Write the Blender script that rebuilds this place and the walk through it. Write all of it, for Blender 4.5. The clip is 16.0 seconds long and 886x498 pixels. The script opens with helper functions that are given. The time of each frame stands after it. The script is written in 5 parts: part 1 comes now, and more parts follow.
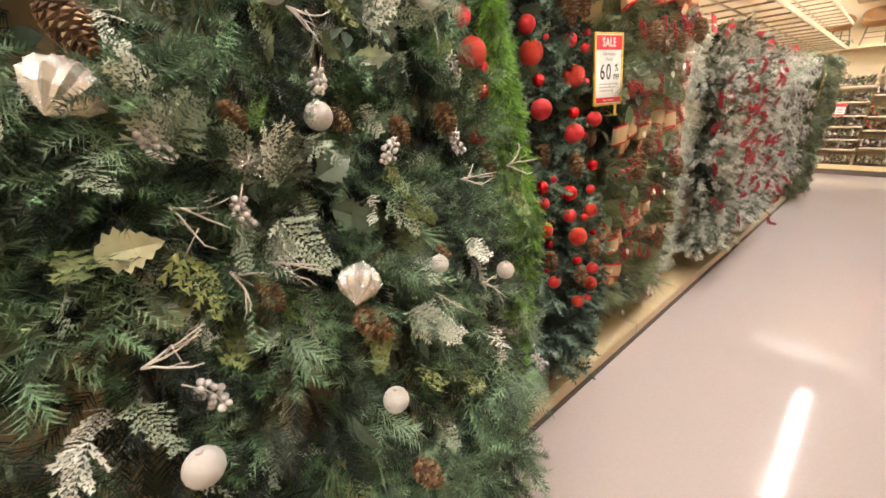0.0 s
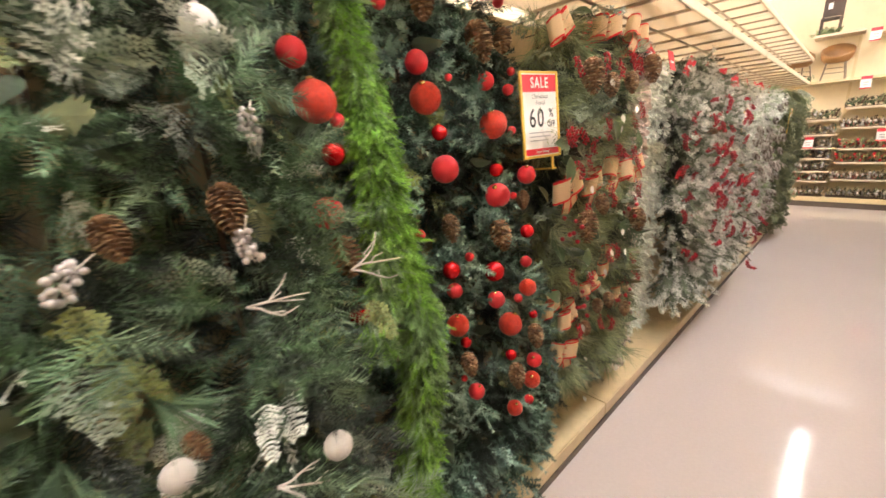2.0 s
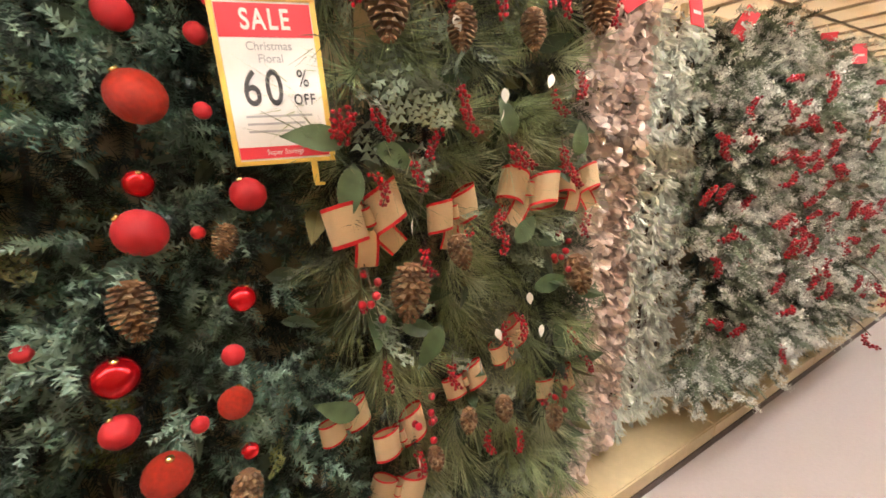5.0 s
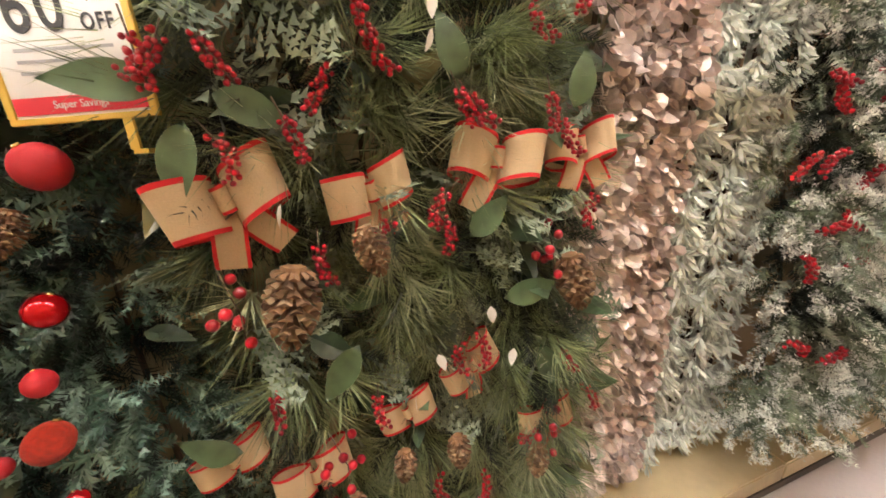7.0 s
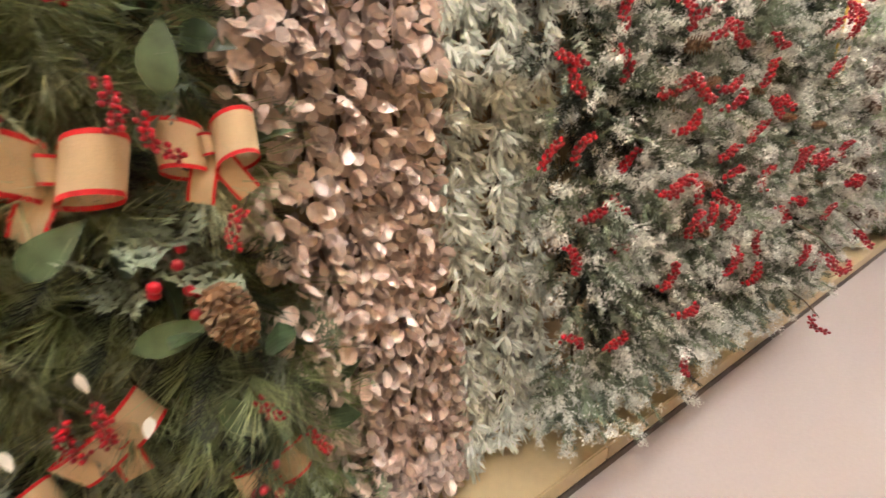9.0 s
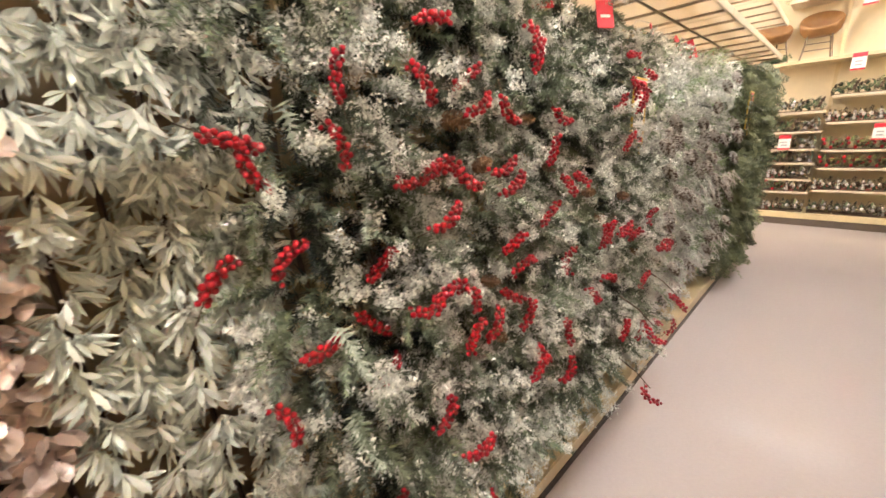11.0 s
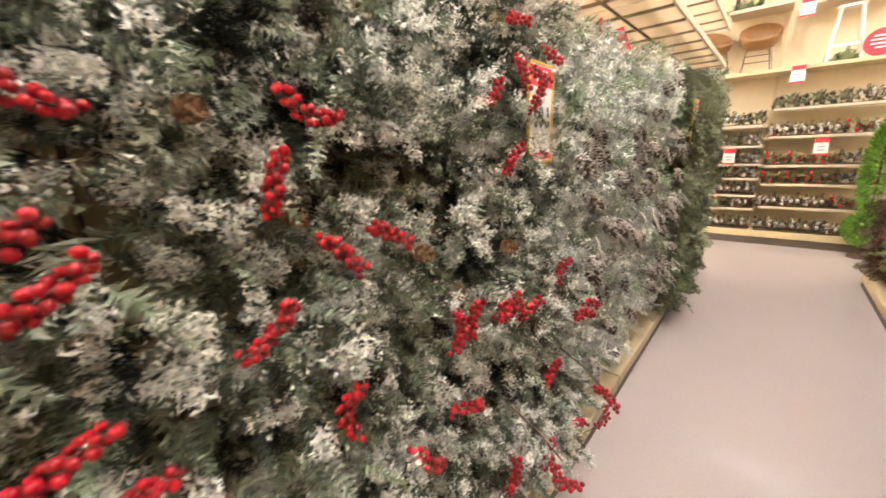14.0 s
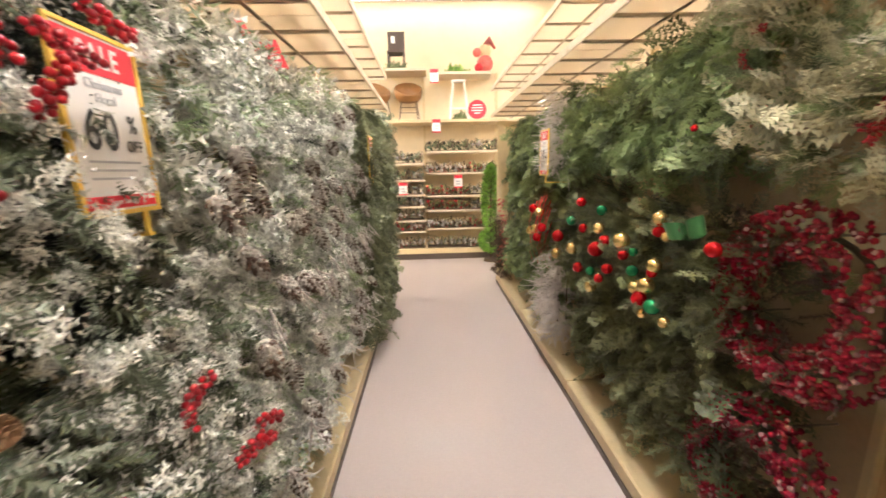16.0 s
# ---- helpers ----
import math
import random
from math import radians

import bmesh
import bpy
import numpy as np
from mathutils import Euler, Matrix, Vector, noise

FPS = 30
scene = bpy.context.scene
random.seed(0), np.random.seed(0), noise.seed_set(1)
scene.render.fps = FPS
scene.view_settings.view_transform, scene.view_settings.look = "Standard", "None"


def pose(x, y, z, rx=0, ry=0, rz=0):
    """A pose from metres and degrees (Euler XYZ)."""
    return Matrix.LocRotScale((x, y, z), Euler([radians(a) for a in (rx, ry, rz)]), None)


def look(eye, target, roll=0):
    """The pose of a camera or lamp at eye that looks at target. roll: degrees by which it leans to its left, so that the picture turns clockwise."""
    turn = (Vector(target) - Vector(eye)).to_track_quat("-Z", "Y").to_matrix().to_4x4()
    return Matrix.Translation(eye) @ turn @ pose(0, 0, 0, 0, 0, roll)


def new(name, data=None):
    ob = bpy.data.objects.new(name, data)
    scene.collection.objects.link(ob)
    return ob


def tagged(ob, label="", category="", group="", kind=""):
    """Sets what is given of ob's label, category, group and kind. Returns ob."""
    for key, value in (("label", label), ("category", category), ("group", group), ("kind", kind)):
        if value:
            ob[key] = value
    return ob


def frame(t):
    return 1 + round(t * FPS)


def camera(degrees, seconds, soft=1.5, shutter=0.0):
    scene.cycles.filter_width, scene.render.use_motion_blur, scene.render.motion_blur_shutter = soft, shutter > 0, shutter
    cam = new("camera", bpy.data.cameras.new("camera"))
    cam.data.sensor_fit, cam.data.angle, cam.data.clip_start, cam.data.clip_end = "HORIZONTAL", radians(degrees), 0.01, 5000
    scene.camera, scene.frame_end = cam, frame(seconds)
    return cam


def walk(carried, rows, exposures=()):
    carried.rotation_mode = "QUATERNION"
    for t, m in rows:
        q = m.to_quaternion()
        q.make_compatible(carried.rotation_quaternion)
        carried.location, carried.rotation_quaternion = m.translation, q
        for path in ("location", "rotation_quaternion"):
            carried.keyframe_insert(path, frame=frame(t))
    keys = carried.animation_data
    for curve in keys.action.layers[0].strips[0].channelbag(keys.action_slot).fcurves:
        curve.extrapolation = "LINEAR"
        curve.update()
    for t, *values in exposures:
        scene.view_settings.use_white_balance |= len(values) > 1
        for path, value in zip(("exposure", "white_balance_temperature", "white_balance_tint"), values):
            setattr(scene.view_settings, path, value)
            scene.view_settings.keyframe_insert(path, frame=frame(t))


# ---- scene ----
cam = camera(99.4, 16.0, soft=1.6, shutter=0.3)

PATH = [
    (0, (0.797, -0.13, 1.447), (-0.636, 1.086, 0.762), -2.6),
    (0.5, (0.792, -0.086, 1.458), (-0.644, 1.164, 0.848), -2.4),
    (1, (0.784, 0.0, 1.495), (-0.651, 1.274, 0.931), -2.2),
    (1.5, (0.747, 0.162, 1.507), (-0.689, 1.454, 0.989), -2.3),
    (2, (0.706, 0.379, 1.51), (-0.717, 1.677, 0.97), -3.1),
    (2.5, (0.735, 0.62, 1.503), (-0.718, 1.887, 0.968), -2.7),
    (3, (0.742, 0.824, 1.489), (-0.767, 2.034, 0.98), -2.7),
    (3.5, (0.704, 1.008, 1.473), (-0.872, 2.151, 1.015), -3.4),
    (4, (0.681, 1.192, 1.491), (-0.936, 2.27, 1.021), -3.8),
    (4.5, (0.723, 1.346, 1.481), (-0.929, 2.348, 0.965), -2.4),
    (4.7, (0.736, 1.399, 1.467), (-0.932, 2.378, 0.959), -2.0),
    (6.8, (0.58, 1.799, 1.435), (-1.203, 2.434, 0.788), -3.3),
    (7, (0.588, 1.833, 1.428), (-1.197, 2.442, 0.762), -2.9),
    (7.5, (0.634, 1.935, 1.412), (-1.146, 2.519, 0.711), -2.4),
    (8, (0.684, 2.067, 1.393), (-1.066, 2.709, 0.667), -3.0),
    (8.5, (0.686, 2.187, 1.376), (-1.014, 2.937, 0.637), -4.5),
    (9, (0.651, 2.344, 1.394), (-0.979, 3.255, 0.678), -4.6),
    (9.5, (0.611, 2.497, 1.427), (-0.946, 3.551, 0.744), -4.5),
    (10, (0.62, 2.623, 1.432), (-0.876, 3.797, 0.81), -4.3),
    (10.2, (0.634, 2.678, 1.437), (-0.834, 3.895, 0.834), -4.0),
    (12.3, (0.556, 3.252, 1.463), (-0.807, 4.614, 0.929), -3.0),
    (12.5, (0.531, 3.293, 1.458), (-0.839, 4.648, 0.925), -3.2),
    (13, (0.507, 3.41, 1.448), (-0.881, 4.747, 0.914), -3.5),
    (13.5, (0.509, 3.563, 1.456), (-0.855, 4.923, 0.919), -3.1),
    (14, (0.513, 3.705, 1.44), (-0.757, 5.164, 0.931), -2.7),
    (14.5, (0.487, 3.847, 1.451), (-0.57, 5.477, 0.977), -2.2),
    (15, (0.469, 3.98, 1.461), (-0.261, 5.79, 1.026), -1.9),
    (15.5, (0.467, 4.084, 1.454), (0.139, 6.013, 1.042), -1.5),
    (16, (0.485, 4.149, 1.448), (0.547, 6.106, 1.039), -1.3),
]
walk(cam, [(t, look(eye, target, roll)) for t, eye, target, roll in PATH])

# ---- world and lights ----
world = bpy.data.worlds.new("world")
scene.world = world
world.use_nodes = True
world.node_tree.nodes["Background"].inputs[0].default_value = (1.0, 0.9, 0.78, 1)
world.node_tree.nodes["Background"].inputs[1].default_value = 0.05
scene.view_settings.exposure = 0.0
LAMP = 122.0


# ---- materials ----
def material(name, colour, rough=0.6, metal=0.0, vary=0.25, scale=30.0, bump=0.0, island=False, spec=0.5, big=4.0, second=None, mixat=0.5):
    """Two scales of noise on a base colour; island adds a shift for each loose piece; second is a colour that some of them take."""
    m = bpy.data.materials.new(name)
    m.use_nodes = True
    nt = m.node_tree
    b = nt.nodes["Principled BSDF"]
    b.inputs["Roughness"].default_value = rough
    b.inputs["Metallic"].default_value = metal
    b.inputs["Specular IOR Level"].default_value = spec
    co = nt.nodes.new("ShaderNodeTexCoord")
    fine = nt.nodes.new("ShaderNodeTexNoise")
    fine.inputs["Scale"].default_value = scale
    fine.inputs["Detail"].default_value = 4
    wide = nt.nodes.new("ShaderNodeTexNoise")
    wide.inputs["Scale"].default_value = big
    nt.links.new(co.outputs["Object"], fine.inputs["Vector"])
    nt.links.new(co.outputs["Object"], wide.inputs["Vector"])
    add = nt.nodes.new("ShaderNodeMath")
    add.operation = "ADD"
    nt.links.new(fine.outputs["Fac"], add.inputs[0])
    nt.links.new(wide.outputs["Fac"], add.inputs[1])
    last = add.outputs[0]
    geo = None
    if island:
        geo = nt.nodes.new("ShaderNodeNewGeometry")
        more = nt.nodes.new("ShaderNodeMath")
        more.operation = "MULTIPLY_ADD"
        nt.links.new(geo.outputs["Random Per Island"], more.inputs[0])
        more.inputs[1].default_value = 1.0
        nt.links.new(last, more.inputs[2])
        half = nt.nodes.new("ShaderNodeMath")
        half.operation = "SUBTRACT"
        nt.links.new(more.outputs[0], half.inputs[0])
        half.inputs[1].default_value = 0.5
        last = half.outputs[0]
    ramp = nt.nodes.new("ShaderNodeMapRange")
    ramp.inputs["From Min"].default_value = 0.55
    ramp.inputs["From Max"].default_value = 1.45
    ramp.inputs["To Min"].default_value = 1 - vary
    ramp.inputs["To Max"].default_value = 1 + vary
    nt.links.new(last, ramp.inputs["Value"])
    mul = nt.nodes.new("ShaderNodeVectorMath")
    mul.operation = "SCALE"
    mul.inputs[0].default_value = colour
    nt.links.new(ramp.outputs[0], mul.inputs["Scale"])
    out = mul.outputs[0]
    if second:
        mix = nt.nodes.new("ShaderNodeMix")
        mix.data_type = "RGBA"
        gate = nt.nodes.new("ShaderNodeMath")
        gate.operation = "GREATER_THAN"
        gate.inputs[1].default_value = mixat
        if island:
            nt.links.new(geo.outputs["Random Per Island"], gate.inputs[0])
        else:
            nt.links.new(fine.outputs["Fac"], gate.inputs[0])
        nt.links.new(gate.outputs[0], mix.inputs["Factor"])
        nt.links.new(out, mix.inputs["A"])
        mix.inputs["B"].default_value = (*second, 1)
        out = mix.outputs["Result"]
    nt.links.new(out, b.inputs["Base Color"])
    if bump:
        bm_ = nt.nodes.new("ShaderNodeBump")
        bm_.inputs["Strength"].default_value = bump
        bm_.inputs["Distance"].default_value = 0.004
        nt.links.new(fine.outputs["Fac"], bm_.inputs["Height"])
        nt.links.new(bm_.outputs[0], b.inputs["Normal"])
    return m


def glow(name, colour, strength):
    m = bpy.data.materials.new(name)
    m.use_nodes = True
    b = m.node_tree.nodes["Principled BSDF"]
    b.inputs["Base Color"].default_value = (0.9, 0.9, 0.9, 1)
    b.inputs["Emission Color"].default_value = (*colour, 1)
    b.inputs["Emission Strength"].default_value = strength
    return m


def leafy(name, colour, vary=0.5, rough=0.5, **kw):
    return material(name, colour, rough, 0, vary, 40, 0, True, big=9.0, **kw)


M_FLOOR = material("polished_tile", (0.53, 0.46, 0.44), 0.095, vary=0.05, scale=60, big=0.8, spec=0.21)
M_CREAM = material("cream_paint", (0.78, 0.66, 0.46), 0.7, vary=0.06, scale=12, bump=0.05)
M_CEIL = material("ceiling_tile", (0.60, 0.53, 0.42), 0.9, vary=0.08, scale=90, bump=0.3)
M_TAN = material("tan_enamel", (0.68, 0.55, 0.33), 0.45, vary=0.10, scale=25, bump=0.03)
M_PANEL = material("tan_board", (0.50, 0.38, 0.24), 0.8, vary=0.12, scale=50, bump=0.1)
M_KICK = material("dark_kick", (0.10, 0.075, 0.06), 0.5, vary=0.2)
M_SHELF = material("beige_steel", (0.66, 0.56, 0.42), 0.5, vary=0.06, scale=20)
M_BOARD = material("milky_shelf_panel", (0.74, 0.67, 0.56), 0.6, vary=0.06, scale=20)
_nt = M_BOARD.node_tree
_tr, _mx = _nt.nodes.new("ShaderNodeBsdfTranslucent"), _nt.nodes.new("ShaderNodeMixShader")
_tr.inputs[0].default_value = (0.78, 0.70, 0.58, 1)
_mx.inputs[0].default_value = 0.74
_nt.links.new(_nt.nodes["Principled BSDF"].outputs[0], _mx.inputs[1])
_nt.links.new(_tr.outputs[0], _mx.inputs[2])
_nt.links.new(_mx.outputs[0], _nt.nodes["Material Output"].inputs[0])
M_RIB = material("shelf_rib", (0.42, 0.35, 0.26), 0.6, vary=0.1)
M_TUBE = glow("lamp_tube", (0.97, 0.93, 0.90), LAMP)
M_TUBE_SOFT = glow("wall_lamp_tube", (0.97, 0.93, 0.90), LAMP * 0.12)
M_PINE = leafy("pine_green", (0.060, 0.110, 0.050), 0.7)
# Near-black on purpose: the shade deep inside the garlands is put into this colour.
M_CORE_SHADE = leafy("inner_needle_shade", (0.014, 0.022, 0.012), 0.5)
M_FRESH = leafy("fresh_green", (0.17, 0.28, 0.09), 0.4)
M_LIGHT = leafy("light_needles", (0.25, 0.36, 0.235), 0.35)
M_PINEB = leafy("pine_blue_green", (0.130, 0.215, 0.120), 0.65, second=(0.24, 0.35, 0.22), mixat=0.85)
M_TEAL = leafy("teal_needles", (0.100, 0.175, 0.125), 0.75, rough=0.35, second=(0.27, 0.39, 0.31), mixat=0.58)
M_OLIVE = leafy("olive_spray", (0.17, 0.20, 0.07), 0.5)
M_GLIT = leafy("frosted_spray", (0.33, 0.39, 0.29), 0.5, rough=0.3, second=(0.76, 0.78, 0.70), mixat=0.6)
M_LIME = leafy("moss_green", (0.18, 0.36, 0.050), 0.65)
M_MOSSD = leafy("moss_pale", (0.19, 0.31, 0.125), 0.5)
M_LONG = leafy("long_needles", (0.31, 0.37, 0.185), 0.6, second=(0.46, 0.50, 0.30), mixat=0.75)
M_LONGW = leafy("grey_green_sprig", (0.25, 0.30, 0.21), 0.5)
M_MAGN = leafy("magnolia_leaf", (0.075, 0.115, 0.055), 0.5, rough=0.30, second=(0.17, 0.15, 0.06), mixat=0.75)
M_FLG = leafy("flocked_green", (0.175, 0.210, 0.140), 0.6, second=(0.36, 0.40, 0.32), mixat=0.84)
M_FLW = leafy("flock_white", (0.80, 0.80, 0.74), 0.25, rough=0.8)
M_GW = leafy("snowy_needles", (0.80, 0.80, 0.75), 0.35, rough=0.8, second=(0.30, 0.37, 0.24), mixat=0.8)
M_GPALE = leafy("pale_green_needles", (0.36, 0.46, 0.26), 0.4)
M_DARK = leafy("cedar_dark", (0.15, 0.17, 0.09), 0.55)
M_FERN = leafy("fern_green", (0.19, 0.245, 0.105), 0.6)
M_DEEP = leafy("deep_green", (0.14, 0.155, 0.075), 0.6)
M_PALE = leafy("sage_pale", (0.46, 0.43, 0.28), 0.45)
M_GOLDLEAF = material("rose_gold_leaf", (0.81, 0.66, 0.59), 0.34, 0.2, 0.4, 60, 0.5, True, second=(0.86, 0.72, 0.66), mixat=0.8)
M_MIST = leafy("mistletoe_frost", (0.84, 0.88, 0.80), 0.3, rough=0.4)
M_STEM = material("brown_stem", (0.10, 0.065, 0.04), 0.8, vary=0.3)
M_TWIG = material("frosted_twig", (0.62, 0.56, 0.52), 0.6, vary=0.2)
M_CONE = material("pine_cone", (0.20, 0.105, 0.05), 0.75, 0, 0.5, 60, 0.2, True, second=(0.32, 0.21, 0.12), mixat=0.8)
M_CONEW = material("snowy_cone", (0.58, 0.54, 0.49), 0.8, 0, 0.3, 60, 0.2, True, second=(0.10, 0.06, 0.04), mixat=0.6)
M_REDM = material("matte_red", (0.50, 0.012, 0.020), 0.5, vary=0.12, scale=500, bump=0.35)
M_REDG = material("gloss_red", (0.52, 0.008, 0.014), 0.1, 0.6, 0.05)
M_REDO = material("glitter_red", (0.58, 0.036, 0.014), 0.45, 0.1, 0.4, 600, 0.8)
M_GOLD = material("gold_ball", (0.80, 0.58, 0.25), 0.18, 0.9, 0.08)
M_GREENB = material("green_ball", (0.02, 0.26, 0.10), 0.15, 0.6, 0.08)
M_WHITEB = material("white_felt_ball", (0.80, 0.75, 0.72), 0.9, vary=0.08, scale=300, bump=0.6)
M_SILVER = material("silver_ornament", (0.84, 0.81, 0.80), 0.25, 0.75, 0.2, 200, 0.3)
M_BERRY = material("red_berry", (0.36, 0.005, 0.016), 0.28, 0, 0.35, 60, 0, True)
# The pale second colour paints pearly highlights onto about a tenth of the berries.
M_BERRYD = material("wine_berry", (0.30, 0.016, 0.042), 0.16, 0, 0.5, 60, 0, True, second=(0.60, 0.34, 0.37), mixat=0.9)
M_PEARL = material("pearl_berry", (0.62, 0.58, 0.58), 0.2, 0.3, 0.2, 60, 0, True)
M_BURLAP = material("burlap", (0.64, 0.47, 0.28), 0.9, vary=0.15, scale=400, bump=0.5)
M_REDTRIM = material("red_felt_trim", (0.60, 0.015, 0.02), 0.8, vary=0.12, scale=200)
M_YELLOW = material("yellow_frame", (0.78, 0.52, 0.10), 0.4, vary=0.06)
M_CARD = material("white_card", (0.84, 0.82, 0.80), 0.5, vary=0.03)
M_REDCARD = material("red_card", (0.72, 0.035, 0.06), 0.5, vary=0.04)
M_INK = material("black_ink", (0.035, 0.033, 0.035), 0.6)
M_GREYINK = material("grey_ink", (0.42, 0.42, 0.44), 0.6)
M_WHITE = material("white_paint", (0.80, 0.77, 0.70), 0.5, vary=0.04)
M_BROWN = material("brown_seat", (0.30, 0.15, 0.055), 0.5, vary=0.2)
M_DKWOOD = material("dark_wood", (0.06, 0.035, 0.025), 0.5, vary=0.25)
M_METAL = material("dark_metal", (0.16, 0.12, 0.09), 0.45, 0.6)
M_GREENCLOTH = material("green_satin", (0.06, 0.22, 0.08), 0.35, vary=0.2)
M_HOLLY = leafy("holly_grey", (0.075, 0.105, 0.068), 0.3, rough=0.4)
M_HOLLYC = leafy("holly_cream", (0.45, 0.46, 0.29), 0.2, rough=0.4)
M_FLOWER = leafy("dusty_red_flower", (0.465, 0.109, 0.093), 0.5)

# ---- mesh helpers ----
rng = np.random.default_rng(7)


class Soup:
    """Triangles gathered from small templates, each set down many times."""

    def __init__(self):
        self.v, self.f, self.m, self.n = [], [], [], 0

    def add(self, tpl, rot, loc, mat=None):
        V, F, M = tpl
        k = len(rot)
        if not k:
            return self
        P = np.einsum("nij,vj->nvi", rot, V) + loc[:, None, :]
        base = self.n + np.arange(k)[:, None, None] * len(V)
        self.v.append(P.reshape(-1, 3))
        self.f.append((F[None] + base).reshape(-1, 3))
        self.m.append(np.tile(M if mat is None else np.full(len(F), mat), k))
        self.n += k * len(V)
        return self

    def one(self, tpl, mat=None, loc=(0, 0, 0), rot=None):
        return self.add(tpl, (np.eye(3) if rot is None else rot)[None], np.array([loc], float), mat)

    def mesh(self, name, mats, smooth=False):
        v, f, m = np.concatenate(self.v), np.concatenate(self.f), np.concatenate(self.m)
        me = bpy.data.meshes.new(name)
        me.vertices.add(len(v))
        me.vertices.foreach_set("co", v.astype(np.float32).ravel())
        me.loops.add(len(f) * 3)
        me.loops.foreach_set("vertex_index", f.astype(np.int32).ravel())
        me.polygons.add(len(f))
        me.polygons.foreach_set("loop_start", np.arange(0, len(f) * 3, 3, dtype=np.int32))
        for x in mats:
            me.materials.append(x)
        me.polygons.foreach_set("material_index", m.astype(np.int32))
        me.polygons.foreach_set("use_smooth", np.full(len(f), smooth))
        me.update()
        me.validate()
        return me


def T(V, F, M=None):
    F = np.array(F, int)
    return np.array(V, float), F, np.zeros(len(F), int) if M is None else np.array(M, int)


def join_t(items):
    v, f, m, n = [], [], [], 0
    for V, F, M in items:
        v.append(V), f.append(F + n), m.append(M)
        n += len(V)
    return np.concatenate(v), np.concatenate(f), np.concatenate(m)


def frames_to(d, roll=None, scale=None):
    """Turns that carry local z to each direction d."""
    d = d / np.linalg.norm(d, axis=1)[:, None]
    a = rng.normal(size=d.shape)
    x = a - (a * d).sum(1)[:, None] * d
    x /= np.linalg.norm(x, axis=1)[:, None]
    R = np.stack([x, np.cross(d, x), d], axis=2)
    return R if scale is None else R * scale[:, None, None]


def ball_t(r=1.0, seg=12, rings=8, mat=0):
    V, F = [(0, 0, r)], []
    for i in range(1, rings):
        a = math.pi * i / rings
        V += [(r * math.sin(a) * math.cos(2 * math.pi * j / seg), r * math.sin(a) * math.sin(2 * math.pi * j / seg), r * math.cos(a)) for j in range(seg)]
    V.append((0, 0, -r))
    for j in range(seg):
        k = (j + 1) % seg
        F.append((0, 1 + j, 1 + k))
        for i in range(rings - 2):
            a, b = 1 + i * seg, 1 + (i + 1) * seg
            F += [(a + j, b + j, b + k), (a + j, b + k, a + k)]
        a = 1 + (rings - 2) * seg
        F.append((a + j, len(V) - 1, a + k))
    return T(V, F, [mat] * len(F))


def tube_t(points, radii, seg=5, mat=0):
    P = np.array(points, float)
    V, F = [], []
    for i, p in enumerate(P):
        d = P[min(i + 1, len(P) - 1)] - P[max(i - 1, 0)]
        d /= np.linalg.norm(d)
        a = np.cross(d, (0.31, 0.87, 0.38))
        a /= np.linalg.norm(a)
        b = np.cross(d, a)
        for j in range(seg):
            w = 2 * math.pi * j / seg
            V.append(p + radii[i] * (a * math.cos(w) + b * math.sin(w)))
    for i in range(len(P) - 1):
        for j in range(seg):
            k = (j + 1) % seg
            a, b = i * seg, (i + 1) * seg
            F += [(a + j, a + k, b + k), (a + j, b + k, b + j)]
    n = (len(P) - 1) * seg
    F += [(0, j + 1, j) for j in range(1, seg - 1)] + [(n, n + j, n + j + 1) for j in range(1, seg - 1)]
    return T(V, F, [mat] * len(F))


def pine_t(n=56, L=0.12, ln=0.035, w=0.0022, lean=0.9, up=0.5, mat=0):
    """A sprig: needles joined to a stem along local z."""
    k = max(6, int(L / w))
    bend = rng.normal(size=2) * 0.12
    stem = [np.array([bend[0] * L * (i / k) ** 2, bend[1] * L * (i / k) ** 2, L * i / k]) for i in range(k + 1)]
    V, F = list(stem), []
    for i in range(n):
        s = (i + 0.5) / n
        a = i * 2.399 + rng.uniform(-0.3, 0.3)
        l = ln * (1 - 0.45 * s) * rng.uniform(0.75, 1.15)
        d = np.array([math.cos(a), math.sin(a), 0]) * lean * rng.uniform(0.7, 1.1) + np.array([0, 0, up + 0.7 * s])
        d /= np.linalg.norm(d)
        q = min(k - 1, int(s * k))
        V.append(stem[q] + d * l)
        F.append((q, q + 1, len(V) - 1))
    return T(V, F, [mat] * len(F))


def fan_t(n=30, L=0.11, w=0.0018, spread=0.6, mat=0, droop=0.25):
    """Long needles from one point, each bent once."""
    V, F = [np.zeros(3)], []
    for i in range(n):
        a, t = rng.uniform(0, 2 * math.pi), spread * math.sqrt(rng.uniform())
        d = np.array([math.sin(t) * math.cos(a), math.sin(t) * math.sin(a), math.cos(t)])
        q = np.cross(d, rng.normal(size=3))
        q /= np.linalg.norm(q)
        l = L * rng.uniform(0.7, 1.1)
        mid = d * l * 0.5
        tip = d * l + np.array([math.cos(a), math.sin(a), 0]) * droop * l * t
        k = len(V)
        V += [mid + q * w / 2, mid - q * w / 2, tip]
        F += [(0, k, k + 1), (k, k + 2, k + 1)]
    return T(V, F, [mat] * len(F))


